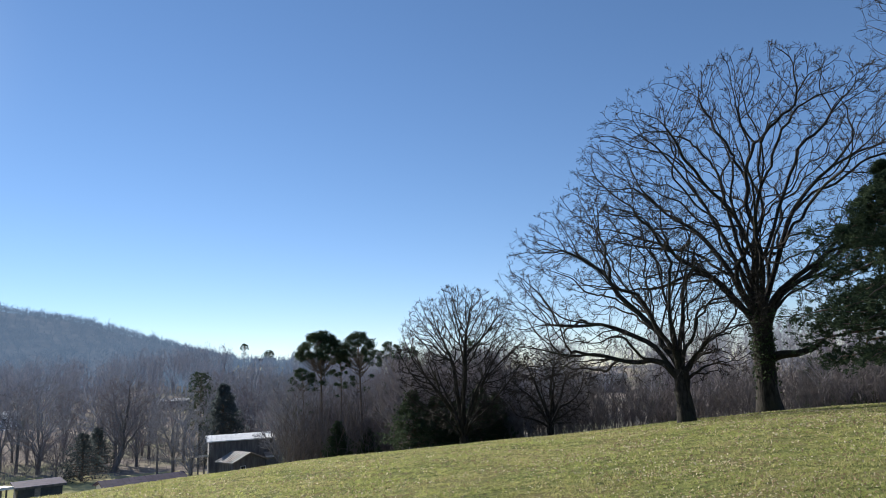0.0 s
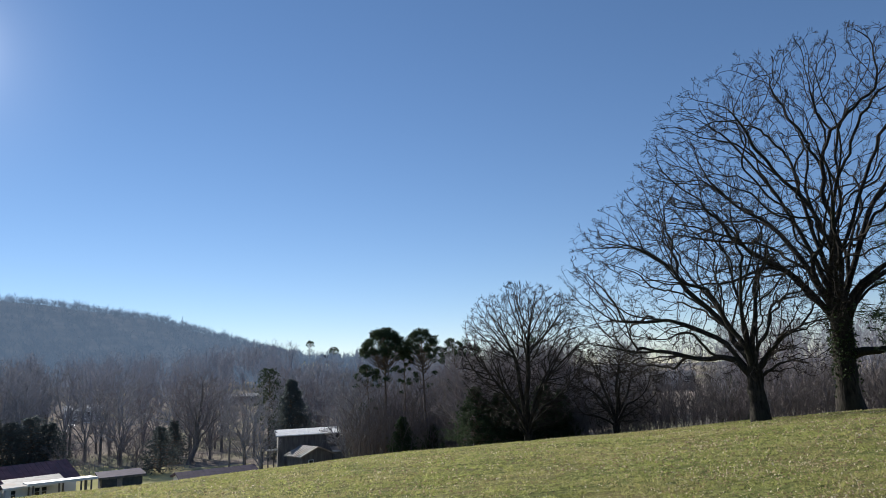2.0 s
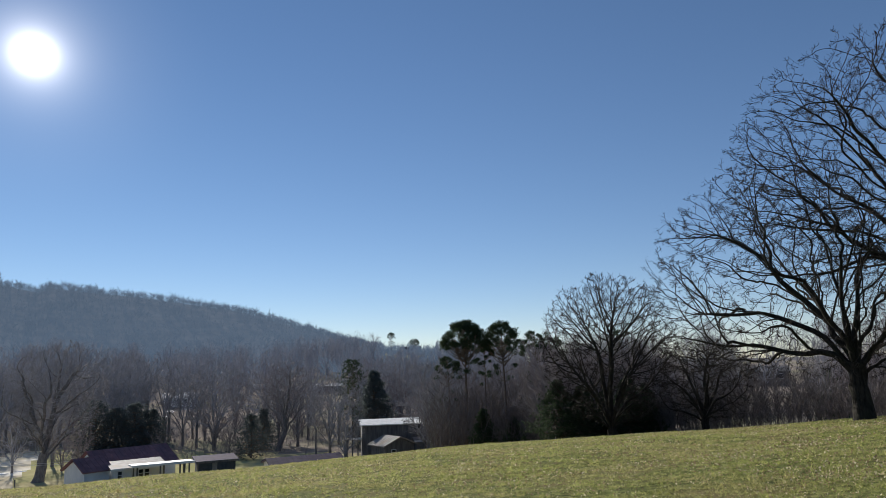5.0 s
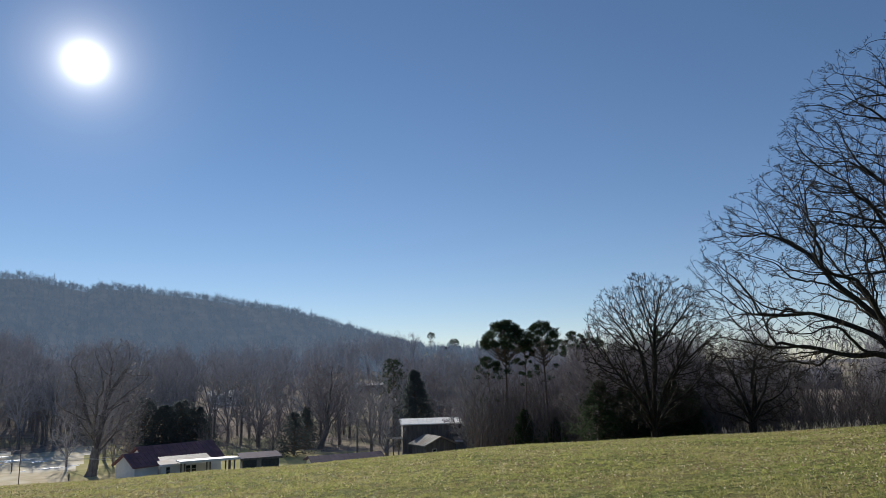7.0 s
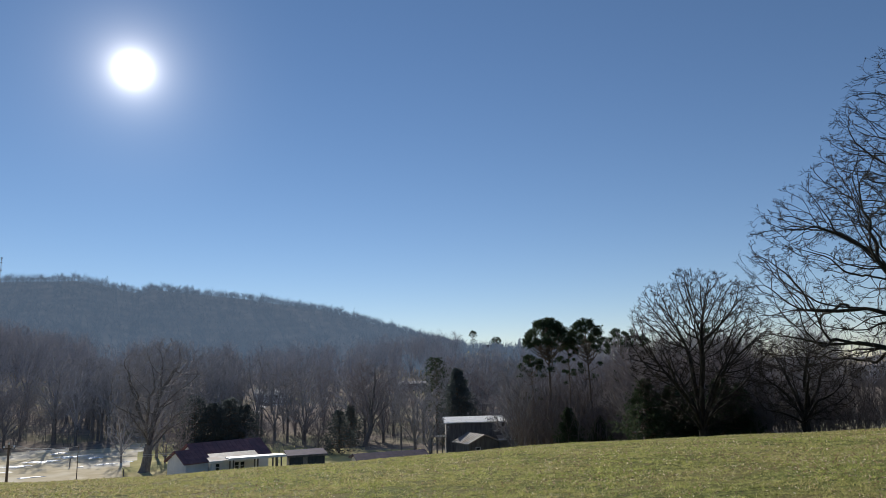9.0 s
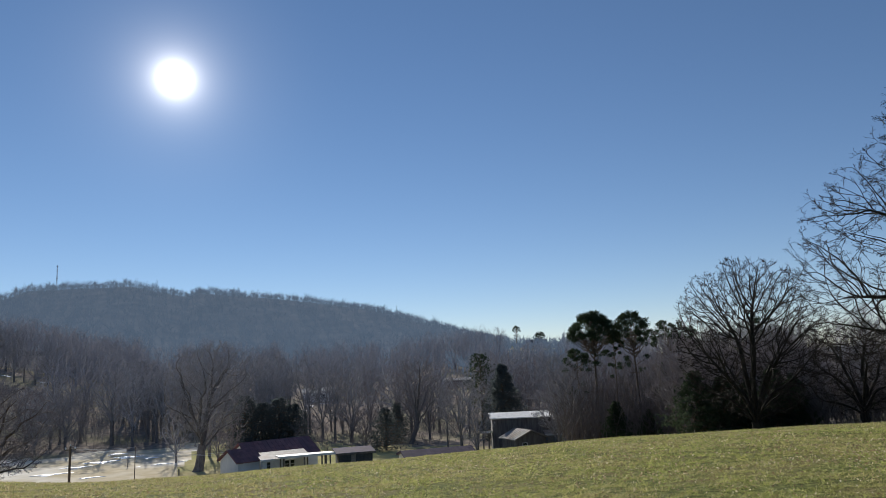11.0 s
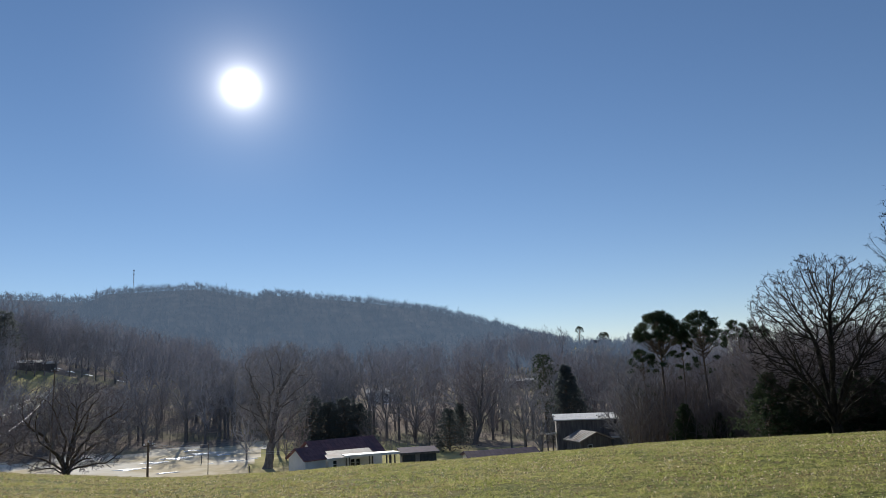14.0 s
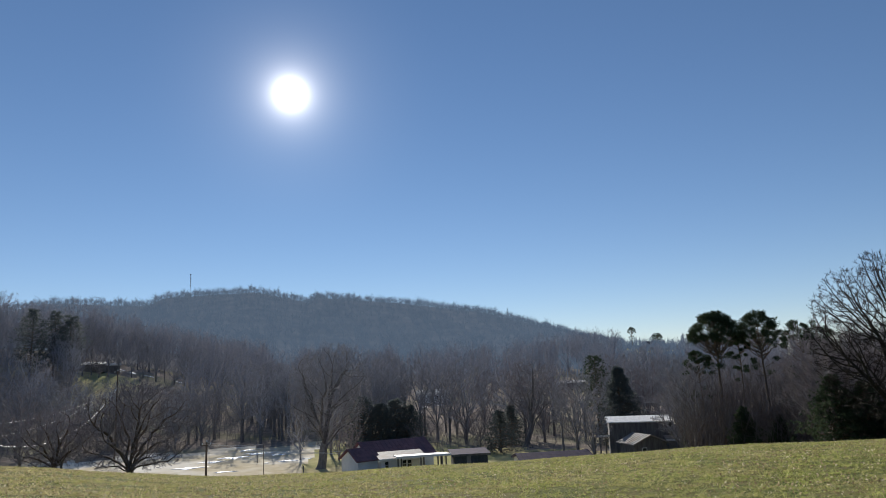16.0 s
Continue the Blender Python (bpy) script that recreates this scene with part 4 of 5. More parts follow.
for az, d, s, k in ((-21.5, 100, 1.0, 1), (-22.6, 104, 0.8, 4), (-31.6, 128, 1.1, 0), (-32.6, 132, 1.15, 1), (-33.6, 140, 1.1, 4), (-30.4, 122, 0.62, 3), (-29.2, 112, 0.55, 2),
                    (-13.6, 90, 0.8, 1), (-12.6, 84, 0.9, 0), (-60.5, 66, 0.5, 2), (-63, 68, 0.6, 3), (-65.5, 66, 0.5, 2), (-40.6, 108, 0.6, 3), (-39.6, 112, 0.55, 2), (-43.6, 112, 0.7, 6), (-41.2, 116, 0.9, 5), (-20.3, 94, 0.75, 6), (-59.8, 228, 0.9, 0), (-59.3, 226, 0.8, 2), (-58.7, 229, 0.95, 1), (-58.2, 226, 0.75, 3), (-57.6, 230, 0.9, 0), (-60.6, 224, 1.0, 1), (-56.9, 238, 0.9, 5), (-56.0, 236, 0.8, 7), (-55.2, 240, 1.0, 6), (-54.3, 238, 0.9, 5), (-53.7, 241, 1.0, 7), (-53.0, 239, 0.9, 6), (-52.2, 238, 1.0, 5), (-51.5, 241, 1.1, 6), (-57.8, 262, 1.2, 6), (-58.7, 264, 1.2, 5), (-55.6, 262, 1.3, 7), (-54.8, 264, 1.2, 5)):
    p = at(az, d)
    ob = copy_thing(KINDS[k], pose(p.x, p.y, p.z - 0.1, 0, 0, az * 37 % 360))
    ob.scale = (s, s, s)
for k in KINDS:
    for o in (*k.children_recursive, k):
        bpy.data.objects.remove(o)


def thicket(name, seed, az0, az1, d0, d1, count, height, label, material):
    """Saplings and brush too many to count."""
    g = np.random.default_rng(seed)
    az, d = np.radians(g.uniform(az0, az1, count)), np.sqrt(g.uniform(d0 ** 2, d1 ** 2, count))
    x, y = d * np.sin(az), d * np.cos(az)
    base = np.stack([x, y, ground_z(x, y) - 0.05], -1)
    h = g.uniform(*height, count)[:, None]
    lean = g.normal(size=(count, 3)) * np.array([0.24, 0.24, 0]) * h
    stem = wobble(g, bezier(base, base + lean * 0.2 + h * np.array([0, 0, 0.5]), base + lean + h * np.array([0, 0, 1.0]), 6), 0.06)
    rad = np.linspace(1, 0.25, 6)[None] * (0.008 + 0.005 * h)
    side = spawn(g, stem, rad, 9, 0.25, 0.98, (0.2, 0.42), 0.5, 0.15, np.array([0, 0, -500.0]), np.array([1e4, 1e4, 1e4]), 3, 0.05, 0.012)
    fine = spawn(g, *side, 3, 0.2, 0.98, (0.4, 0.8), 0.5, 0.1, np.array([0, 0, -500.0]), np.array([1e4, 1e4, 1e4]), 2, 0.0, 0.011)
    v, f = join([tubes(stem, rad, 3), ribbons(g, *side), ribbons(g, *fine)])
    ob = part(name, mesh_of(name, v, f), material)
    tagged(ob, label, "brush", kind="stuff")


thicket("thicket", 1, 4, 41, 58, 74, 1300, (1.4, 4.2), "dense grey thicket of bare saplings behind the field", TWIG_BROWN)
thicket("thicket", 2, 15.6, 42, 74, 125, 780, (2.5, 6.5), "taller bare saplings deeper in the thicket", TWIG_BROWN)
thicket("thicket", 6, -2, 11.3, 74, 125, 400, (2.5, 8.0), "bare saplings between the woods and the thicket", TWIG_BROWN)
thicket("thicket", 11, 8, 18, 120, 166, 240, (2.5, 5.2), "bare brush round the grey house", TWIG_BROWN)
thicket("thicket", 3, -13.2, -2, 74, 105, 600, (3.0, 8.0), "bare brush and saplings under the pines", TWIG_BROWN)
thicket("thicket", 4, -34.5, -14, 106, 160, 620, (1.0, 4.0), "low brown brush along the valley floor", TWIG_RED)
thicket("thicket", 5, -66, -38, 141, 190, 800, (3.0, 9.0), "bare brush at the meadow's far edge", TWIG_GREY)
thicket("thicket", 9, -50, -17, 192, 310, 640, (3.0, 8.0), "hazy grey brush under the deeper woods", TWIG_FAR_HAZE)
thicket("thicket", 7, -67, -49, 188, 216, 260, (2.0, 6.0), "grey brush on the knoll's slope", TWIG_GREY)
thicket("thicket", 8, -67, -49, 252, 300, 380, (3.0, 8.0), "hazy grey brush along the knoll's top", TWIG_FAR_HAZE)


def hill_woods():
    """Leafless woods on the far slopes, too many trees to count: stems with domed heads of fine branches."""
    g = np.random.default_rng(9)

    def stand_of(n, near, far, prim, sec, thick):
        az = g.uniform(-70, -8, n)
        away = np.interp(az, RIDGE_DIST_AZ, RIDGE_DIST)
        k = g.uniform(near, far, n)
        ok = ~((az > -17) & (az < -11.5) & (k < 0.98) & (k > 0.75))
        az, d, away = az[ok], (away * k)[ok], away[ok]
        n = len(az)
        x, y = d * np.sin(np.radians(az)), d * np.cos(np.radians(az))
        base = np.stack([x, y, ground_z(x, y) - 0.5], -1)
        h = (g.uniform(7.0, 11.5, n) * np.clip(away / 800, 0.7, 1.2) * (1 + 0.16 * np.sin(az * 5.1) * np.sin(d * 0.02 + az)))[:, None]
        wide = h * g.uniform(0.26, 0.42, (n, 1))
        fork = base + np.array([0, 0, 0.35]) * h
        stem = np.stack([base, fork, base + np.array([0, 0, 0.8]) * h + g.normal(size=(n, 3)) * 0.3], 1)
        pieces = [tubes(stem, np.array([0.2, 0.15, 0.05])[None] * h / 11, 3)]
        a, u = g.uniform(0, 2 * np.pi, (n, prim)), g.uniform(0.05, 1.0, (n, prim))
        flat = np.sqrt(1 - u ** 2)
        tip = base[:, None] + np.stack([np.cos(a) * flat * wide, np.sin(a) * flat * wide, h * (0.52 + 0.48 * u)], -1) * g.uniform(0.82, 1.04, (n, prim, 1))
        start = fork[:, None] + (stem[:, 2] - fork)[:, None] * (u * 0.7)[..., None]
        limb = np.stack([start, (start + tip) / 2 + np.array([0, 0, 0.05]) * h[:, None], tip], 2).reshape(-1, 3, 3)
        pieces.append(ribbons(g, limb, np.tile(np.array([[0.09, 0.06, 0.03]]) * thick, (len(limb), 1))))
        w = g.uniform(0.4, 0.95, (len(limb), sec, 1))
        o = limb[:, None, 0] * (1 - w) + limb[:, None, 2] * w
        way = (limb[:, 2] - limb[:, 0])[:, None] * 0.36 + g.normal(size=o.shape) * 0.75 + np.array([0, 0, 0.35])
        twig = np.stack([o, o + way * g.uniform(0.5, 1.1, (len(limb), sec, 1))], 2).reshape(-1, 2, 3)
        pieces.append(ribbons(g, twig, np.tile(np.array([[0.055, 0.03]]) * thick, (len(twig), 1))))
        return pieces

    v, f = join(stand_of(2000, 0.94, 1.04, 10, 3, 0.9) + stand_of(4600, 0.42, 0.96, 5, 2, 2.2))
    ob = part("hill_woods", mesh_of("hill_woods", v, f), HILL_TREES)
    tagged(ob, "hazy bare woods covering the far hillside and its ridge", "woods", kind="stuff")


hill_woods()


# ---- buildings in the valley ----
def window_unit(parent, x, y, z, w, h, wall_y=0):
    """A framed window on a wall that faces -y."""
    bm = bmesh.new()
    for a in ((x - w / 2, x + w / 2, z, z + 0.07), (x - w / 2, x + w / 2, z + h - 0.07, z + h), (x - w / 2, x - w / 2 + 0.06, z, z + h), (x + w / 2 - 0.06, x + w / 2, z, z + h), (x - w / 2, x + w / 2, z + h / 2 - 0.025, z + h / 2 + 0.025)):
        box(bm, a[0], a[1], y - 0.06, y + 0.02, a[2], a[3])
    frame_ob = part("window", bm, SIDING, parent)
    part("pane", box(bmesh.new(), x - w / 2 + 0.05, x + w / 2 - 0.05, y - 0.03, y - 0.012, z + 0.05, z + h - 0.05), GLASS, frame_ob, "dark glass pane")
    return frame_ob


def gable_house(name, m, label, length, depth, eave, ridge, wall_mat, roof_mat, over=0.35, windows=(), along="x", door=None, category="house"):
    """A gabled building: its front faces -y, its ridge runs along x or y."""
    house = thing(name, m, label, category)
    if along == "x":
        outline = [(-depth / 2, -0.8), (depth / 2, -0.8), (depth / 2, eave), (0, ridge), (-depth / 2, eave)]
        turn, run, span = Matrix.Rotation(radians(90), 4, "Z"), length, depth
    else:
        outline = [(-length / 2, -0.8), (length / 2, -0.8), (length / 2, eave), (0, ridge), (-length / 2, eave)]
        turn, run, span = Matrix.Identity(4), depth, length
    bm = prism(bmesh.new(), outline, -run / 2, run / 2)
    bm.transform(turn)
    part("wall", bm, wall_mat, house)
    rise = (ridge - eave) / (span / 2)
    for side in (-1, 1):
        e = span / 2 + over
        o = [(0, ridge + 0.03), (side * e, ridge + 0.03 - rise * e), (side * e, ridge + 0.16 - rise * e), (0, ridge + 0.16)]
        bm = prism(bmesh.new(), o if side > 0 else o[::-1], -run / 2 - over, run / 2 + over)
        bm.transform(turn)
        roof = part("roof", bm, roof_mat, house)
        # standing seams
        seams = bmesh.new()
        count = max(3, int((run + 2 * over) / 0.6))
        for i in range(count + 1):
            y = -run / 2 - over + (run + 2 * over) * i / count
            o = [(side * 0.05, ridge + 0.16 - rise * 0.05), (side * e, ridge + 0.16 - rise * e), (side * e, ridge + 0.2 - rise * e), (side * 0.05, ridge + 0.2 - rise * 0.05)]
            prism(seams, o if side > 0 else o[::-1], y - 0.02, y + 0.02)
        seams.transform(turn)
        part("standing_seam", seams, roof_mat, roof)
    front = -depth / 2 if along == "x" else -depth / 2
    for x, z, w, h in windows:
        window_unit(house, x, front, z, w, h)
    if door:
        d = part("door", box(bmesh.new(), door[0] - door[1] / 2, door[0] + door[1] / 2, front - 0.05, front + 0.02, 0, 2.05), door[2], house)
        bm = bmesh.new()
        bmesh.ops.create_uvsphere(bm, u_segments=8, v_segments=6, radius=0.04, matrix=Matrix.Translation((door[0] + door[1] / 2 - 0.1, front - 0.09, 1.0)))
        part("handle", bm, STEEL, d)
    return house


def lean_to(name, m, label, x0, x1, y0, y1, z_front, z_back, roof_mat, wall_mat=None, posts=(), windows=(), category="shed"):
    """A low building or open carport with one slope of roof."""
    ob = thing(name, m, label, category)
    if wall_mat:
        bm = prism(bmesh.new(), [(y0, -0.8), (y1, -0.8), (y1, z_back), (y0, z_front)], x0, x1)
        bm.transform(Matrix(((0, 1, 0, 0), (1, 0, 0, 0), (0, 0, 1, 0), (0, 0, 0, 1))))
        bmesh.ops.recalc_face_normals(bm, faces=bm.faces)
        part("wall", bm, wall_mat, ob)
    k = (z_back - z_front) / (y1 - y0)
    o = 0.35
    bm = prism(bmesh.new(), [(y0 - o, z_front - k * o + 0.02), (y1 + o, z_back + k * o + 0.02), (y1 + o, z_back + k * o + 0.17), (y0 - o, z_front - k * o + 0.17)], x0 - o, x1 + o)
    bm.transform(Matrix(((0, 1, 0, 0), (1, 0, 0, 0), (0, 0, 1, 0), (0, 0, 0, 1))))
    bmesh.ops.recalc_face_normals(bm, faces=bm.faces)
    part("roof", bm, roof_mat, ob)
    part("fascia", box(bmesh.new(), x0 - o, x1 + o, y0 - o - 0.04, y0 - o - 0.004, z_front - k * o - 0.08, z_front - k * o + 0.16), SIDING if roof_mat in (TIN, OLD_TIN, WHITE_ROOF) else BOARD, ob)
    for px, py in posts:
        part("post", box(bmesh.new(), px - 0.08, px + 0.08, py - 0.08, py + 0.08, -0.6, z_front + k * (py - y0), 0.01), BOARD, ob)
    for x, z, w, h in windows:
        window_unit(ob, x, y0, z, w, h)
    return ob


HOUSE_TURN = 22
gable_house("house", stand(-36.4, 98, HOUSE_TURN, -0.6), "white ranch house with a dark red metal roof", 9.2, 7.2, 2.3, 4.0, SIDING, RED_ROOF, along="x", windows=((-2.6, 0.9, 0.9, 1.1), (2.4, 0.9, 0.9, 1.1)))
gable_house("house_wing", stand(-39.0, 93, HOUSE_TURN + 4, -0.4), "white gabled wing of the house with a dark red roof", 2.9, 4.8, 2.2, 3.4, SIDING, RED_ROOF, along="x", category="house")
lean_to("house_addition", stand(-36.0, 92.3, HOUSE_TURN - 8, -0.25), "low white addition with a pale tin roof and dark windows", -2.4, 3.2, -1.2, 1.3, 2.0, 2.45, OLD_TIN, SIDING, windows=((-1.7, 0.8, 0.55, 1.0), (0.6, 0.8, 0.6, 1.0), (1.3, 0.8, 0.6, 1.0)), category="house")
lean_to("carport", stand(-33.7, 88.5, 8, -0.25), "open carport with a flat white roof on posts", -3.5, 2.4, -2.0, 2.0, 2.5, 2.22, WHITE_ROOF, None, posts=((-3.3, -1.9), (-0.9, -1.9), (1.2, -1.9), (1.7, -1.9), (2.2, -1.9), (-3.3, 1.9), (0.0, 1.9), (2.2, 1.9)), category="carport")
shed = lean_to("shed", stand(-30.1, 90, 8), "low dark shed with a brown roof beside the carport", -2.3, 1.9, -1.7, 1.7, 2.05, 2.25, BROWN_ROOF, DARK_WALL)
part("door", box(bmesh.new(), -0.75, -0.2, -1.76, -1.69, 0.0, 1.9), STONE, shed, "grey shed door")
gable_house("long_shed", stand(-23.6, 88, 14, -0.75), "long low shed roof showing above the field", 8.4, 5.0, 1.9, 2.5, SIDING, BROWN_ROOF, along="x", category="shed")
gable_house("barn", stand(-16.7, 100, 4), "weathered barn with a pale tin roof", 8.0, 6.4, 4.72, 5.2, BOARD, WHITE_ROOF, along="x", windows=((-1.8, 1.6, 0.8, 0.9),), door=(1.6, 1.1, DARK_WALL), category="barn")
gable_house("small_barn", stand(-16.5, 92.5, 30), "small weathered barn with a grey tin gabled roof", 4.4, 3.6, 2.35, 3.25, BOARD, OLD_TIN, along="y", windows=((-0.9, 1.1, 0.7, 0.8),), category="barn")
lean_to("lean_to_shed", stand(-14.2, 97, 10), "pale board lean-to shed beside the barn", -0.8, 0.8, -1.0, 1.0, 2.5, 2.9, OLD_TIN, STONE, category="shed")
lean_to("open_shed", stand(-19.5, 99, 20), "small open shed with a bright tin roof beside the barn", -0.9, 0.9, -1.2, 1.2, 2.9, 2.6, TIN, None, posts=((-0.8, -1.1), (0.8, -1.1), (-0.8, 1.1), (0.8, 1.1)), category="shed")
gable_house("house", stand(12.8, 172), "grey house half hidden behind bare woods", 8.6, 6.5, 3.0, 4.1, BOARD, SHINGLE, along="x", windows=((-2.6, 1.5, 1, 1.1), (0, 1.5, 1, 1.1), (2.6, 1.5, 1, 1.1)))
gable_house("house", stand(-32.9, 212), "small white house beyond the trees", 8.5, 6.5, 2.4, 3.6, SIDING, TIN, along="x", windows=((-2.5, 0.9, 1, 1.1), (1.5, 0.9, 1, 1.1)), door=(0, 0.95, DARK_WALL))
gable_house("long_house", stand(-21.6, 228), "long pale roofed house across the valley", 9, 6, 1.5, 2.1, BOARD, TIN, along="x", windows=((-2.5, 0.5, 0.8, 0.8), (2.5, 0.5, 0.8, 0.8)))
gable_house("house", stand(-58.9, 236), "low tin-roofed house on the wooded knoll", 9, 6, 1.5, 2.2, BOARD, TIN, along="x", windows=((-2.5, 0.9, 1, 1.1), (2.0, 0.9, 1, 1.1)))
gable_house("shed", stand(-57.3, 240), "small tin-roofed shed on the knoll", 4, 3.5, 2.0, 2.7, BOARD, TIN, along="x", category="shed")
gable_house("house", stand(-42.6, 250), "small house with a bright roof in the woods", 7, 6, 2.4, 3.6, BOARD, TIN, along="x")
gable_house("house", stand(-14.8, 418), "dark hilltop house beside the clearing", 12, 8, 2.6, 4.6, BOARD, SHINGLE, along="x", windows=((-3, 0.9, 1.2, 1.2), (3, 0.9, 1.2, 1.2)))


# ---- poles, wires, posts, tower ----
def pole(az, d, h, label, r=0.13, arm=True):
    ob = thing("utility_pole", stand(az, d), label, "pole")
    v, f = tubes(np.array([[[0, 0, -0.8], [0, 0, h * 0.5], [0, 0, h]]]), np.array([[r * 1.2, r, r * 0.8]]), 10)
    part("shaft", mesh_of("shaft", v, f, True), POLE, ob)
    if arm:
        part("crossarm", box(bmesh.new(), -0.55, 0.55, -0.06 - r, 0.04 - r, h - 0.42, h - 0.3, 0.01), POLE, ob)
        for x in (-0.45, 0.0, 0.45):
            v, f = tubes(np.array([[[x, -r, h - 0.3], [x, -r, h - 0.22], [x, -r, h - 0.15], [x, -r, h - 0.06]]]) + (np.array([0, r, 0.3]) if x == 0 else 0), np.array([[0.05, 0.09, 0.06, 0.03]]), 8)
            part("insulator", mesh_of("insulator", v, f, True), PORCELAIN, ob)
    return at(az, d, h)


def cable(a, b, sag, r, label):
    s = np.linspace(0, 1, 18)[:, None]
    line = np.array(a)[None] * (1 - s) + np.array(b)[None] * s - np.array([0, 0, 1.0]) * (4 * sag * s * (1 - s))
    v, f = tubes(line[None], np.full((1, 18), r), 5)
    tagged(part("cable", mesh_of("cable", v, f, True), WIRE), label, "cable", "overhead cables")


p1 = pole(-50.7, 88, 5.0, "brown utility pole with white insulators at the meadow")
p2 = pole(-46.45, 92, 4.4, "thin grey pole in the meadow", 0.05, False)
house_corner = at(-40.2, 93, 2.6)
for i in range(2):
    cable(p1 + Vector((0.3 * i, 0, -0.35 * i)), house_corner + Vector((0.4 * i, 0, 0.3 * i)), 0.5, 0.016, "pale sagging cable from pole to house")
cable(p1 + Vector((0, 0, -0.3)), p2, 0.15, 0.013, "pale cable between the meadow poles")
slope_top = float(at(-57.0, 131).z)
pole(-57.0, 131, 4.3 - slope_top, "tall utility pole at the foot of the knoll")
foot = at(-66.2, 76)
pole(-66.2, 76, -1.3 - foot.z, "short cable pole below the field", 0.1)
line_end = Vector((131 * math.sin(radians(-57.0)), 131 * math.cos(radians(-57.0)), 1.37))
for z, sag, r, label in ((-2.25, 4.0, 0.04, "bright sunlit cable sagging from the tall pole"), (-2.65, 1.4, 0.01, "thin overhead cable from the tall pole"), (-1.32, 1.2, 0.01, "thin overhead cable from the tall pole")):
    cable(Vector((foot.x, foot.y, z)), line_end, sag, r, label)

for az, d in ((-43.4, 95), (-46.9, 112)):
    ob = thing("fence_post", stand(az, d), "short weathered wooden fence post in the meadow", "post", "meadow fence posts")
    part("post", box(bmesh.new(), -0.07, 0.07, -0.07, 0.07, -0.4, 1.15, 0.015), BOARD, ob)


def lattice_tower(az, d, h):
    ob = thing("radio_tower", stand(az, d), "thin steel lattice tower on the wooded ridge", "tower")
    legs = [(0.55 * math.cos(a), 0.55 * math.sin(a)) for a in (0.3, 2.39, 4.49)]
    for x, y in legs:
        v, f = tubes(np.array([[[x * 1.3, y * 1.3, -1], [x, y, h * 0.5], [x * 0.8, y * 0.8, h]]]), np.full((1, 3), 0.1), 5)
        part("leg", mesh_of("leg", v, f), STEEL, ob)
    braces = []
    for k in range(int(h / 1.6)):
        for i in range(3):
            (xa, ya), (xb, yb) = legs[i], legs[(i + 1) % 3]
            braces.append(tubes(np.array([[[xa, ya, k * 1.6], [xb, yb, k * 1.6 + 1.6]]]), np.full((1, 2), 0.05), 4))
    part("bracing", mesh_of("bracing", *join(braces)), STEEL, ob)
    for z in (0.55, 0.8, 0.95):
        part("antenna", box(bmesh.new(), -0.9, 0.9, -0.15, 0.15, h * z, h * z + 0.9, 0.05), STEEL, ob)


lattice_tower(-51.94, 880, 34)


def snow_patch(az, d, w, l, seed):
    """A thin, ragged remnant of snow lying on the meadow."""
    g = random.Random(seed)
    p = at(az, d)
    bm = bmesh.new()
    ring = []
    n = 44
    for i in range(n):
        a = 2 * math.pi * i / n
        q = 0.62 + 0.25 * math.sin(3 * a + seed) + 0.16 * math.sin(7 * a + 2 * seed) + g.uniform(-0.16, 0.16)
        x, y = p.x + w * q * math.cos(a) * math.cos(radians(az)) + l * q * math.sin(a) * math.sin(radians(az)), p.y - w * q * math.cos(a) * math.sin(radians(az)) + l * q * math.sin(a) * math.cos(radians(az))
        ring.append((x, y))
    c = bm.verts.new((p.x, p.y, p.z + 0.09))
    lo = [bm.verts.new((x, y, float(ground_z(x, y)) - 0.03)) for x, y in ring]
    hi = [bm.verts.new((p.x + (x - p.x) * 0.8, p.y + (y - p.y) * 0.8, float(ground_z(p.x + (x - p.x) * 0.8, p.y + (y - p.y) * 0.8)) + 0.07)) for x, y in ring]
    for i in range(n):
        j = (i + 1) % n
        bm.faces.new((lo[i], lo[j], hi[j], hi[i]))
        bm.faces.new((hi[i], hi[j], c))
    bmesh.ops.recalc_face_normals(bm, faces=bm.faces)
    tagged(part("snow_patch", bm, SNOW), "thin bright patch of old snow on the meadow", "snow", "snow patches")


for i, (az, d, w, l) in enumerate(((-48.6, 122, 3.2, 2.0), (-46.9, 126, 2.9, 2.2), (-45.4, 122, 1.4, 1.6), (-44.6, 112, 1.9, 0.8), (-46.2, 111, 0.5, 0.5), (-43.0, 113, 0.8, 0.4), (-50.2, 118, 2.6, 1.4), (-51.8, 112, 3.4, 1.6), (-49.4, 104, 2.0, 0.7), (-47.6, 133, 2.0, 1.8), (-53.0, 104, 2.6, 1.0))):
    snow_patch(az, d, w, l, i)
for i, (az, d, w, l) in enumerate(((-57.4, 254, 2.6, 2.5), (-56.9, 249, 2.0, 1.5), (-55.9, 247, 1.3, 2.0), (-54.7, 248, 1.8, 1.5), (-52.6, 250, 1.4, 2.0))):
    snow_patch(az, d, w, l, 20 + i)
for i, (az, d, w, l) in enumerate(((-33.5, 198, 1.6, 2.5), (-32.4, 203, 1.8, 2.0), (-33.9, 186, 1.0, 1.5))):
    snow_patch(az, d, w, l, 30 + i)


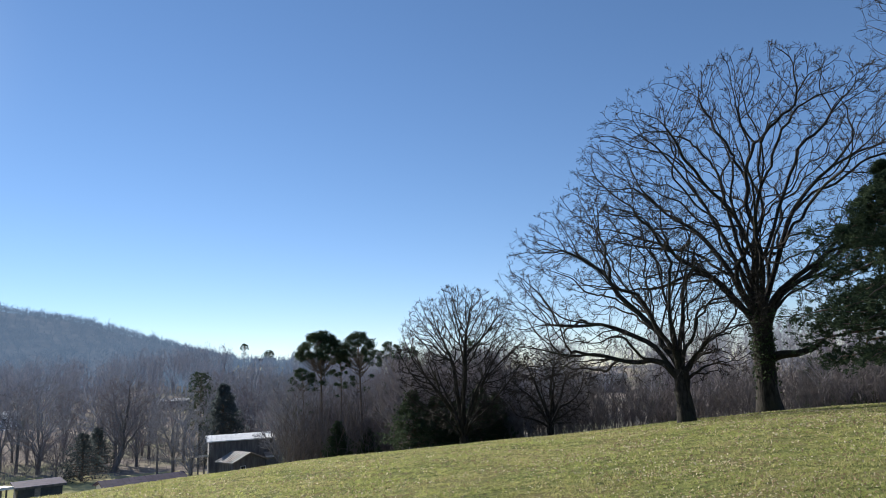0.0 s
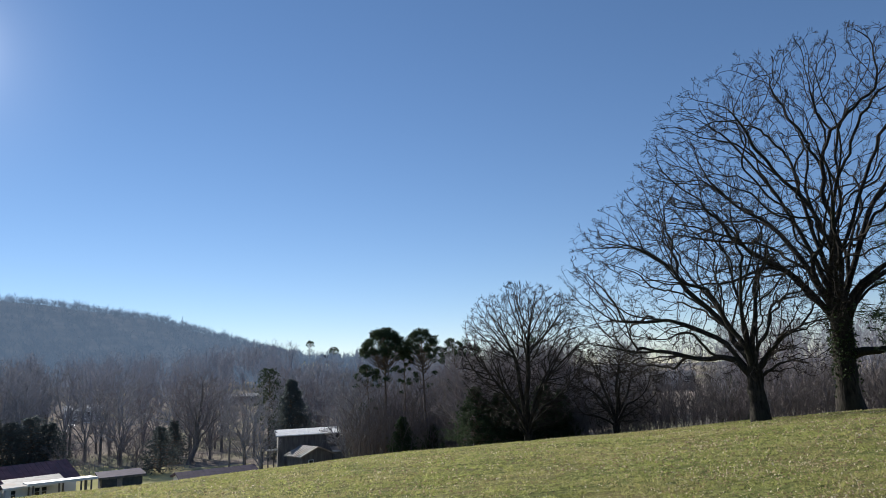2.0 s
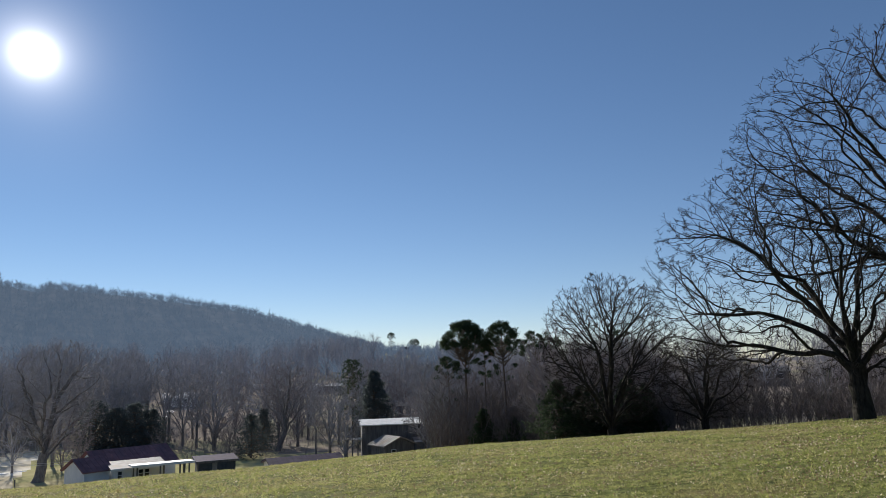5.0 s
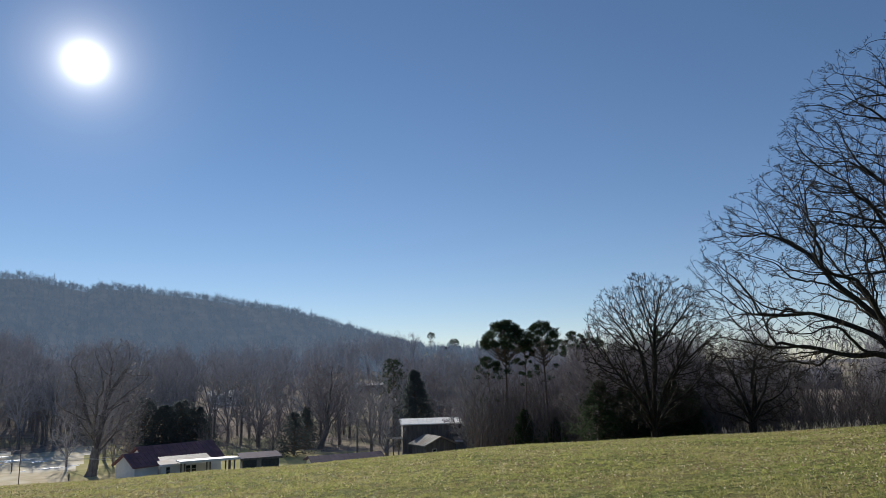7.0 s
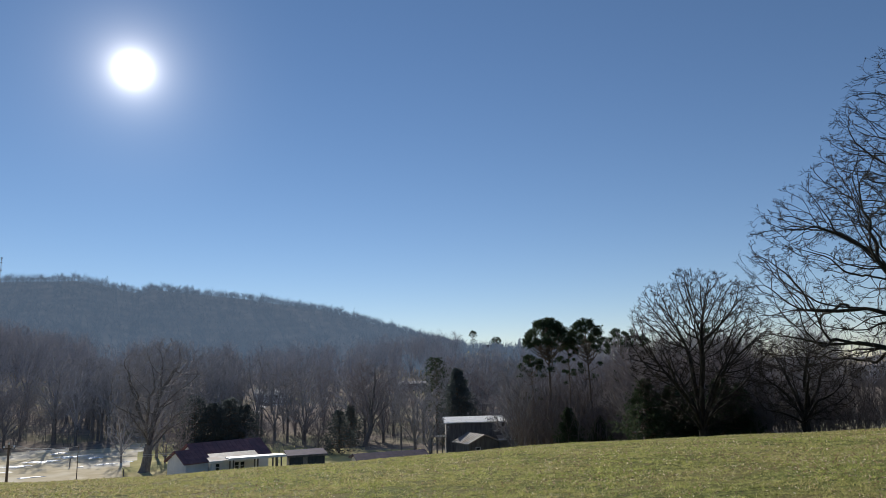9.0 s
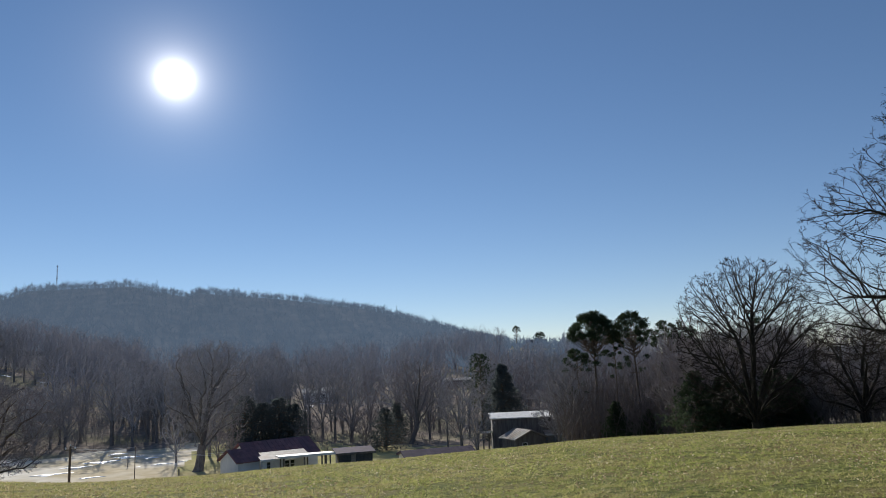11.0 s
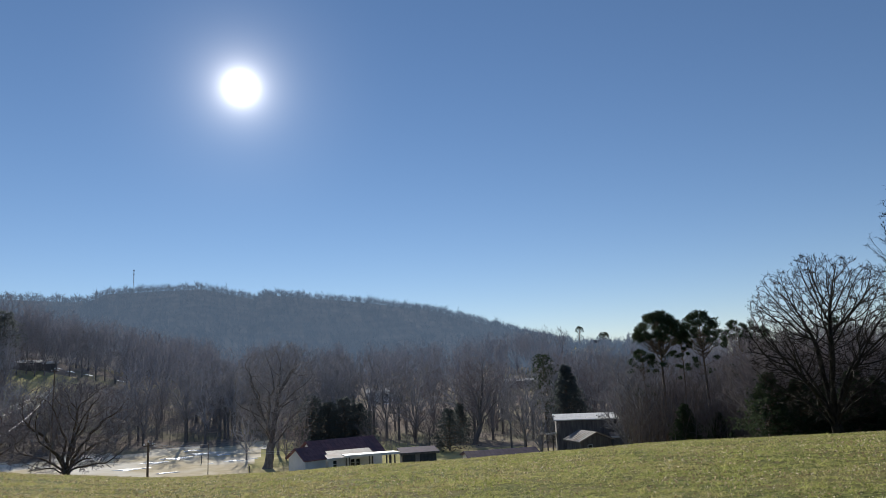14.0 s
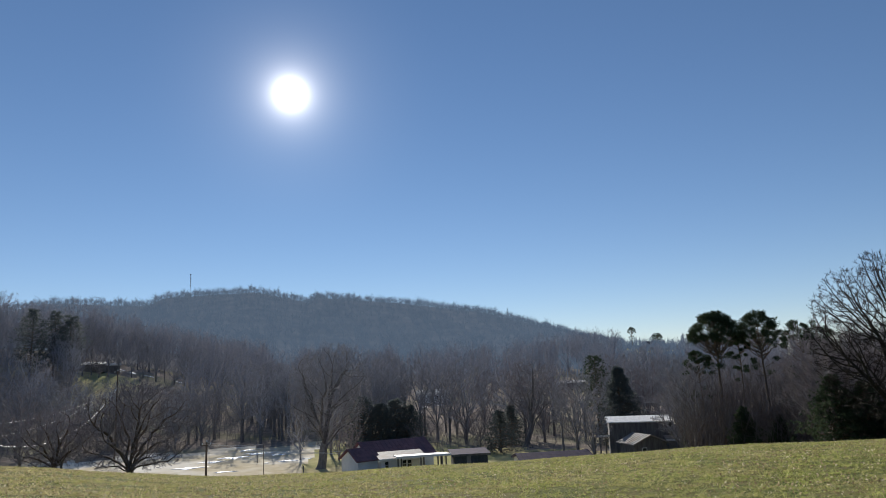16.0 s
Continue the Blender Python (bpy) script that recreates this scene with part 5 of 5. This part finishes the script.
# ---- ivy on the far oak, grass and fallen leaves on the field ----
def ivy(parent, r, z0, z1, count):
    g = np.random.default_rng(3)
    a, z = g.uniform(0, 2 * np.pi, count), g.triangular(z0, (z0 + z1) / 2, z1, count)
    rr = r * g.uniform(0.95, 1.3, count)
    c = np.stack([rr * np.cos(a), rr * np.sin(a), z], -1)
    v, f = sprays(g, c, np.stack([np.cos(a), np.sin(a), -0.3 + 0 * a], -1), 0.14, 0.1, 3)
    tagged(part("ivy", mesh_of("ivy", v, f), IVY, parent, "clinging green ivy leaves"), kind="stuff")


ivy(oak_far, 0.5, 0.6, 6.8, 520)


def field_grass():
    g = np.random.default_rng(21)
    n = 1250000
    az = np.radians(g.uniform(-67, 36, n))
    d = 7.0 * (50 / 7.0) ** (g.random(n) ** 0.9)
    x, y = d * np.sin(az), d * np.cos(az)
    def cells(step, seed):
        """A random value for each little tussock."""
        h = np.sin(np.floor(x / step + 0.3 * np.sin(y * 3)) * 127.1 + np.floor(y / step + 0.3 * np.sin(x * 2.7)) * 311.7 + seed) * 43758.5453
        return h - np.floor(h)
    clump = 0.5 * np.sin(x * 2.1 + 2 * np.sin(y * 1.3)) * np.sin(y * 2.4 + 1.7 * np.sin(x * 1.1)) + 1.6 * (cells(0.13, 0.0) - 0.5) + 1.1 * (cells(0.31, 5.0) - 0.5)
    ok = g.random(n) < 0.44 + 0.9 * clump
    x, y, d, clump = x[ok], y[ok], d[ok], clump[ok]
    n = len(x)
    o = np.stack([x, y, ground_z(x, y) - 0.01], -1)
    size = (0.55 + 0.35 * np.clip(d / 30, 0.3, 1.4)) * g.uniform(0.5, 1.5, n) * (1 + 0.45 * np.clip(clump, -1, 1.2))
    h = (0.043 * size)[:, None]
    w = (0.0115 * size * np.clip(d / 16, 0.6, 1.2))[:, None]
    t = g.uniform(0, 2 * np.pi, n)
    side = np.stack([np.cos(t), np.sin(t), 0 * t], -1)
    lean = g.normal(size=(n, 3)) * np.array([1.1, 1.1, 0.2])
    tip = o + (lean + np.array([0, 0, 1.0])) * h
    v = np.stack([o - side * w, o + side * w, tip], 1).reshape(-1, 3)
    me = mesh_of("grass", v, np.arange(len(v)).reshape(-1, 3))
    me.materials.append(BLADE)
    me.materials.append(DRY_BLADE)
    # the western end of the field is drier
    dry = np.interp(np.degrees(np.arctan2(x, y)), [-66, -48, -28, 0, 36], [0.66, 0.42, 0.14, 0.02, 0.04]) + 0.12 * np.sin(x * 0.5 + np.sin(y * 0.3)) * np.sin(y * 0.4)
    me.polygons.foreach_set("material_index", (g.random(n) < dry).astype(np.int32))
    tagged(part("grass", me, BLADE), "short uneven yellow-green winter grass on the field", "grass", kind="stuff")
    n = 120000
    az = np.radians(g.uniform(-67, 36, n))
    d = 6.5 * (46 / 6.5) ** (g.random(n) ** 0.9)
    x, y = d * np.sin(az), d * np.cos(az)
    drift = np.sin(x * 0.9 + 1.6 * np.sin(y * 0.6)) * np.sin(y * 0.8 + 1.3 * np.sin(x * 0.5)) + 0.6 * np.sin(x * 2.3) * np.sin(y * 2.0 + x)
    ok = g.random(n) < np.clip(np.interp(np.degrees(az), [-66, -20, 5, 36], [0.14, 0.2, 0.42, 0.6]) * (0.75 + 0.75 * drift), 0.06, 1)
    x, y, d = x[ok], y[ok], d[ok]
    n = len(x)
    o = np.stack([x, y, ground_z(x, y) + g.uniform(0.03, 0.07, n)], -1)
    a, b = g.normal(size=(n, 3)), g.normal(size=(n, 3))
    a /= np.linalg.norm(a, axis=1, keepdims=True)
    b -= (a * b).sum(1, keepdims=True) * a
    b /= np.linalg.norm(b, axis=1, keepdims=True)
    s = g.uniform(0.016, 0.036, (n, 1)) * np.clip(d / 18, 0.6, 1.1)[:, None]
    v = np.stack([o - a * s, o - b * s * 0.6, o + a * s, o + b * s * 0.6], 1).reshape(-1, 3)
    tagged(part("fallen_leaves", mesh_of("fallen_leaves", v, np.arange(len(v)).reshape(-1, 4)), DEAD_LEAF), "dry tan leaves and stalks scattered in the grass", "leaves", kind="stuff")


field_grass()
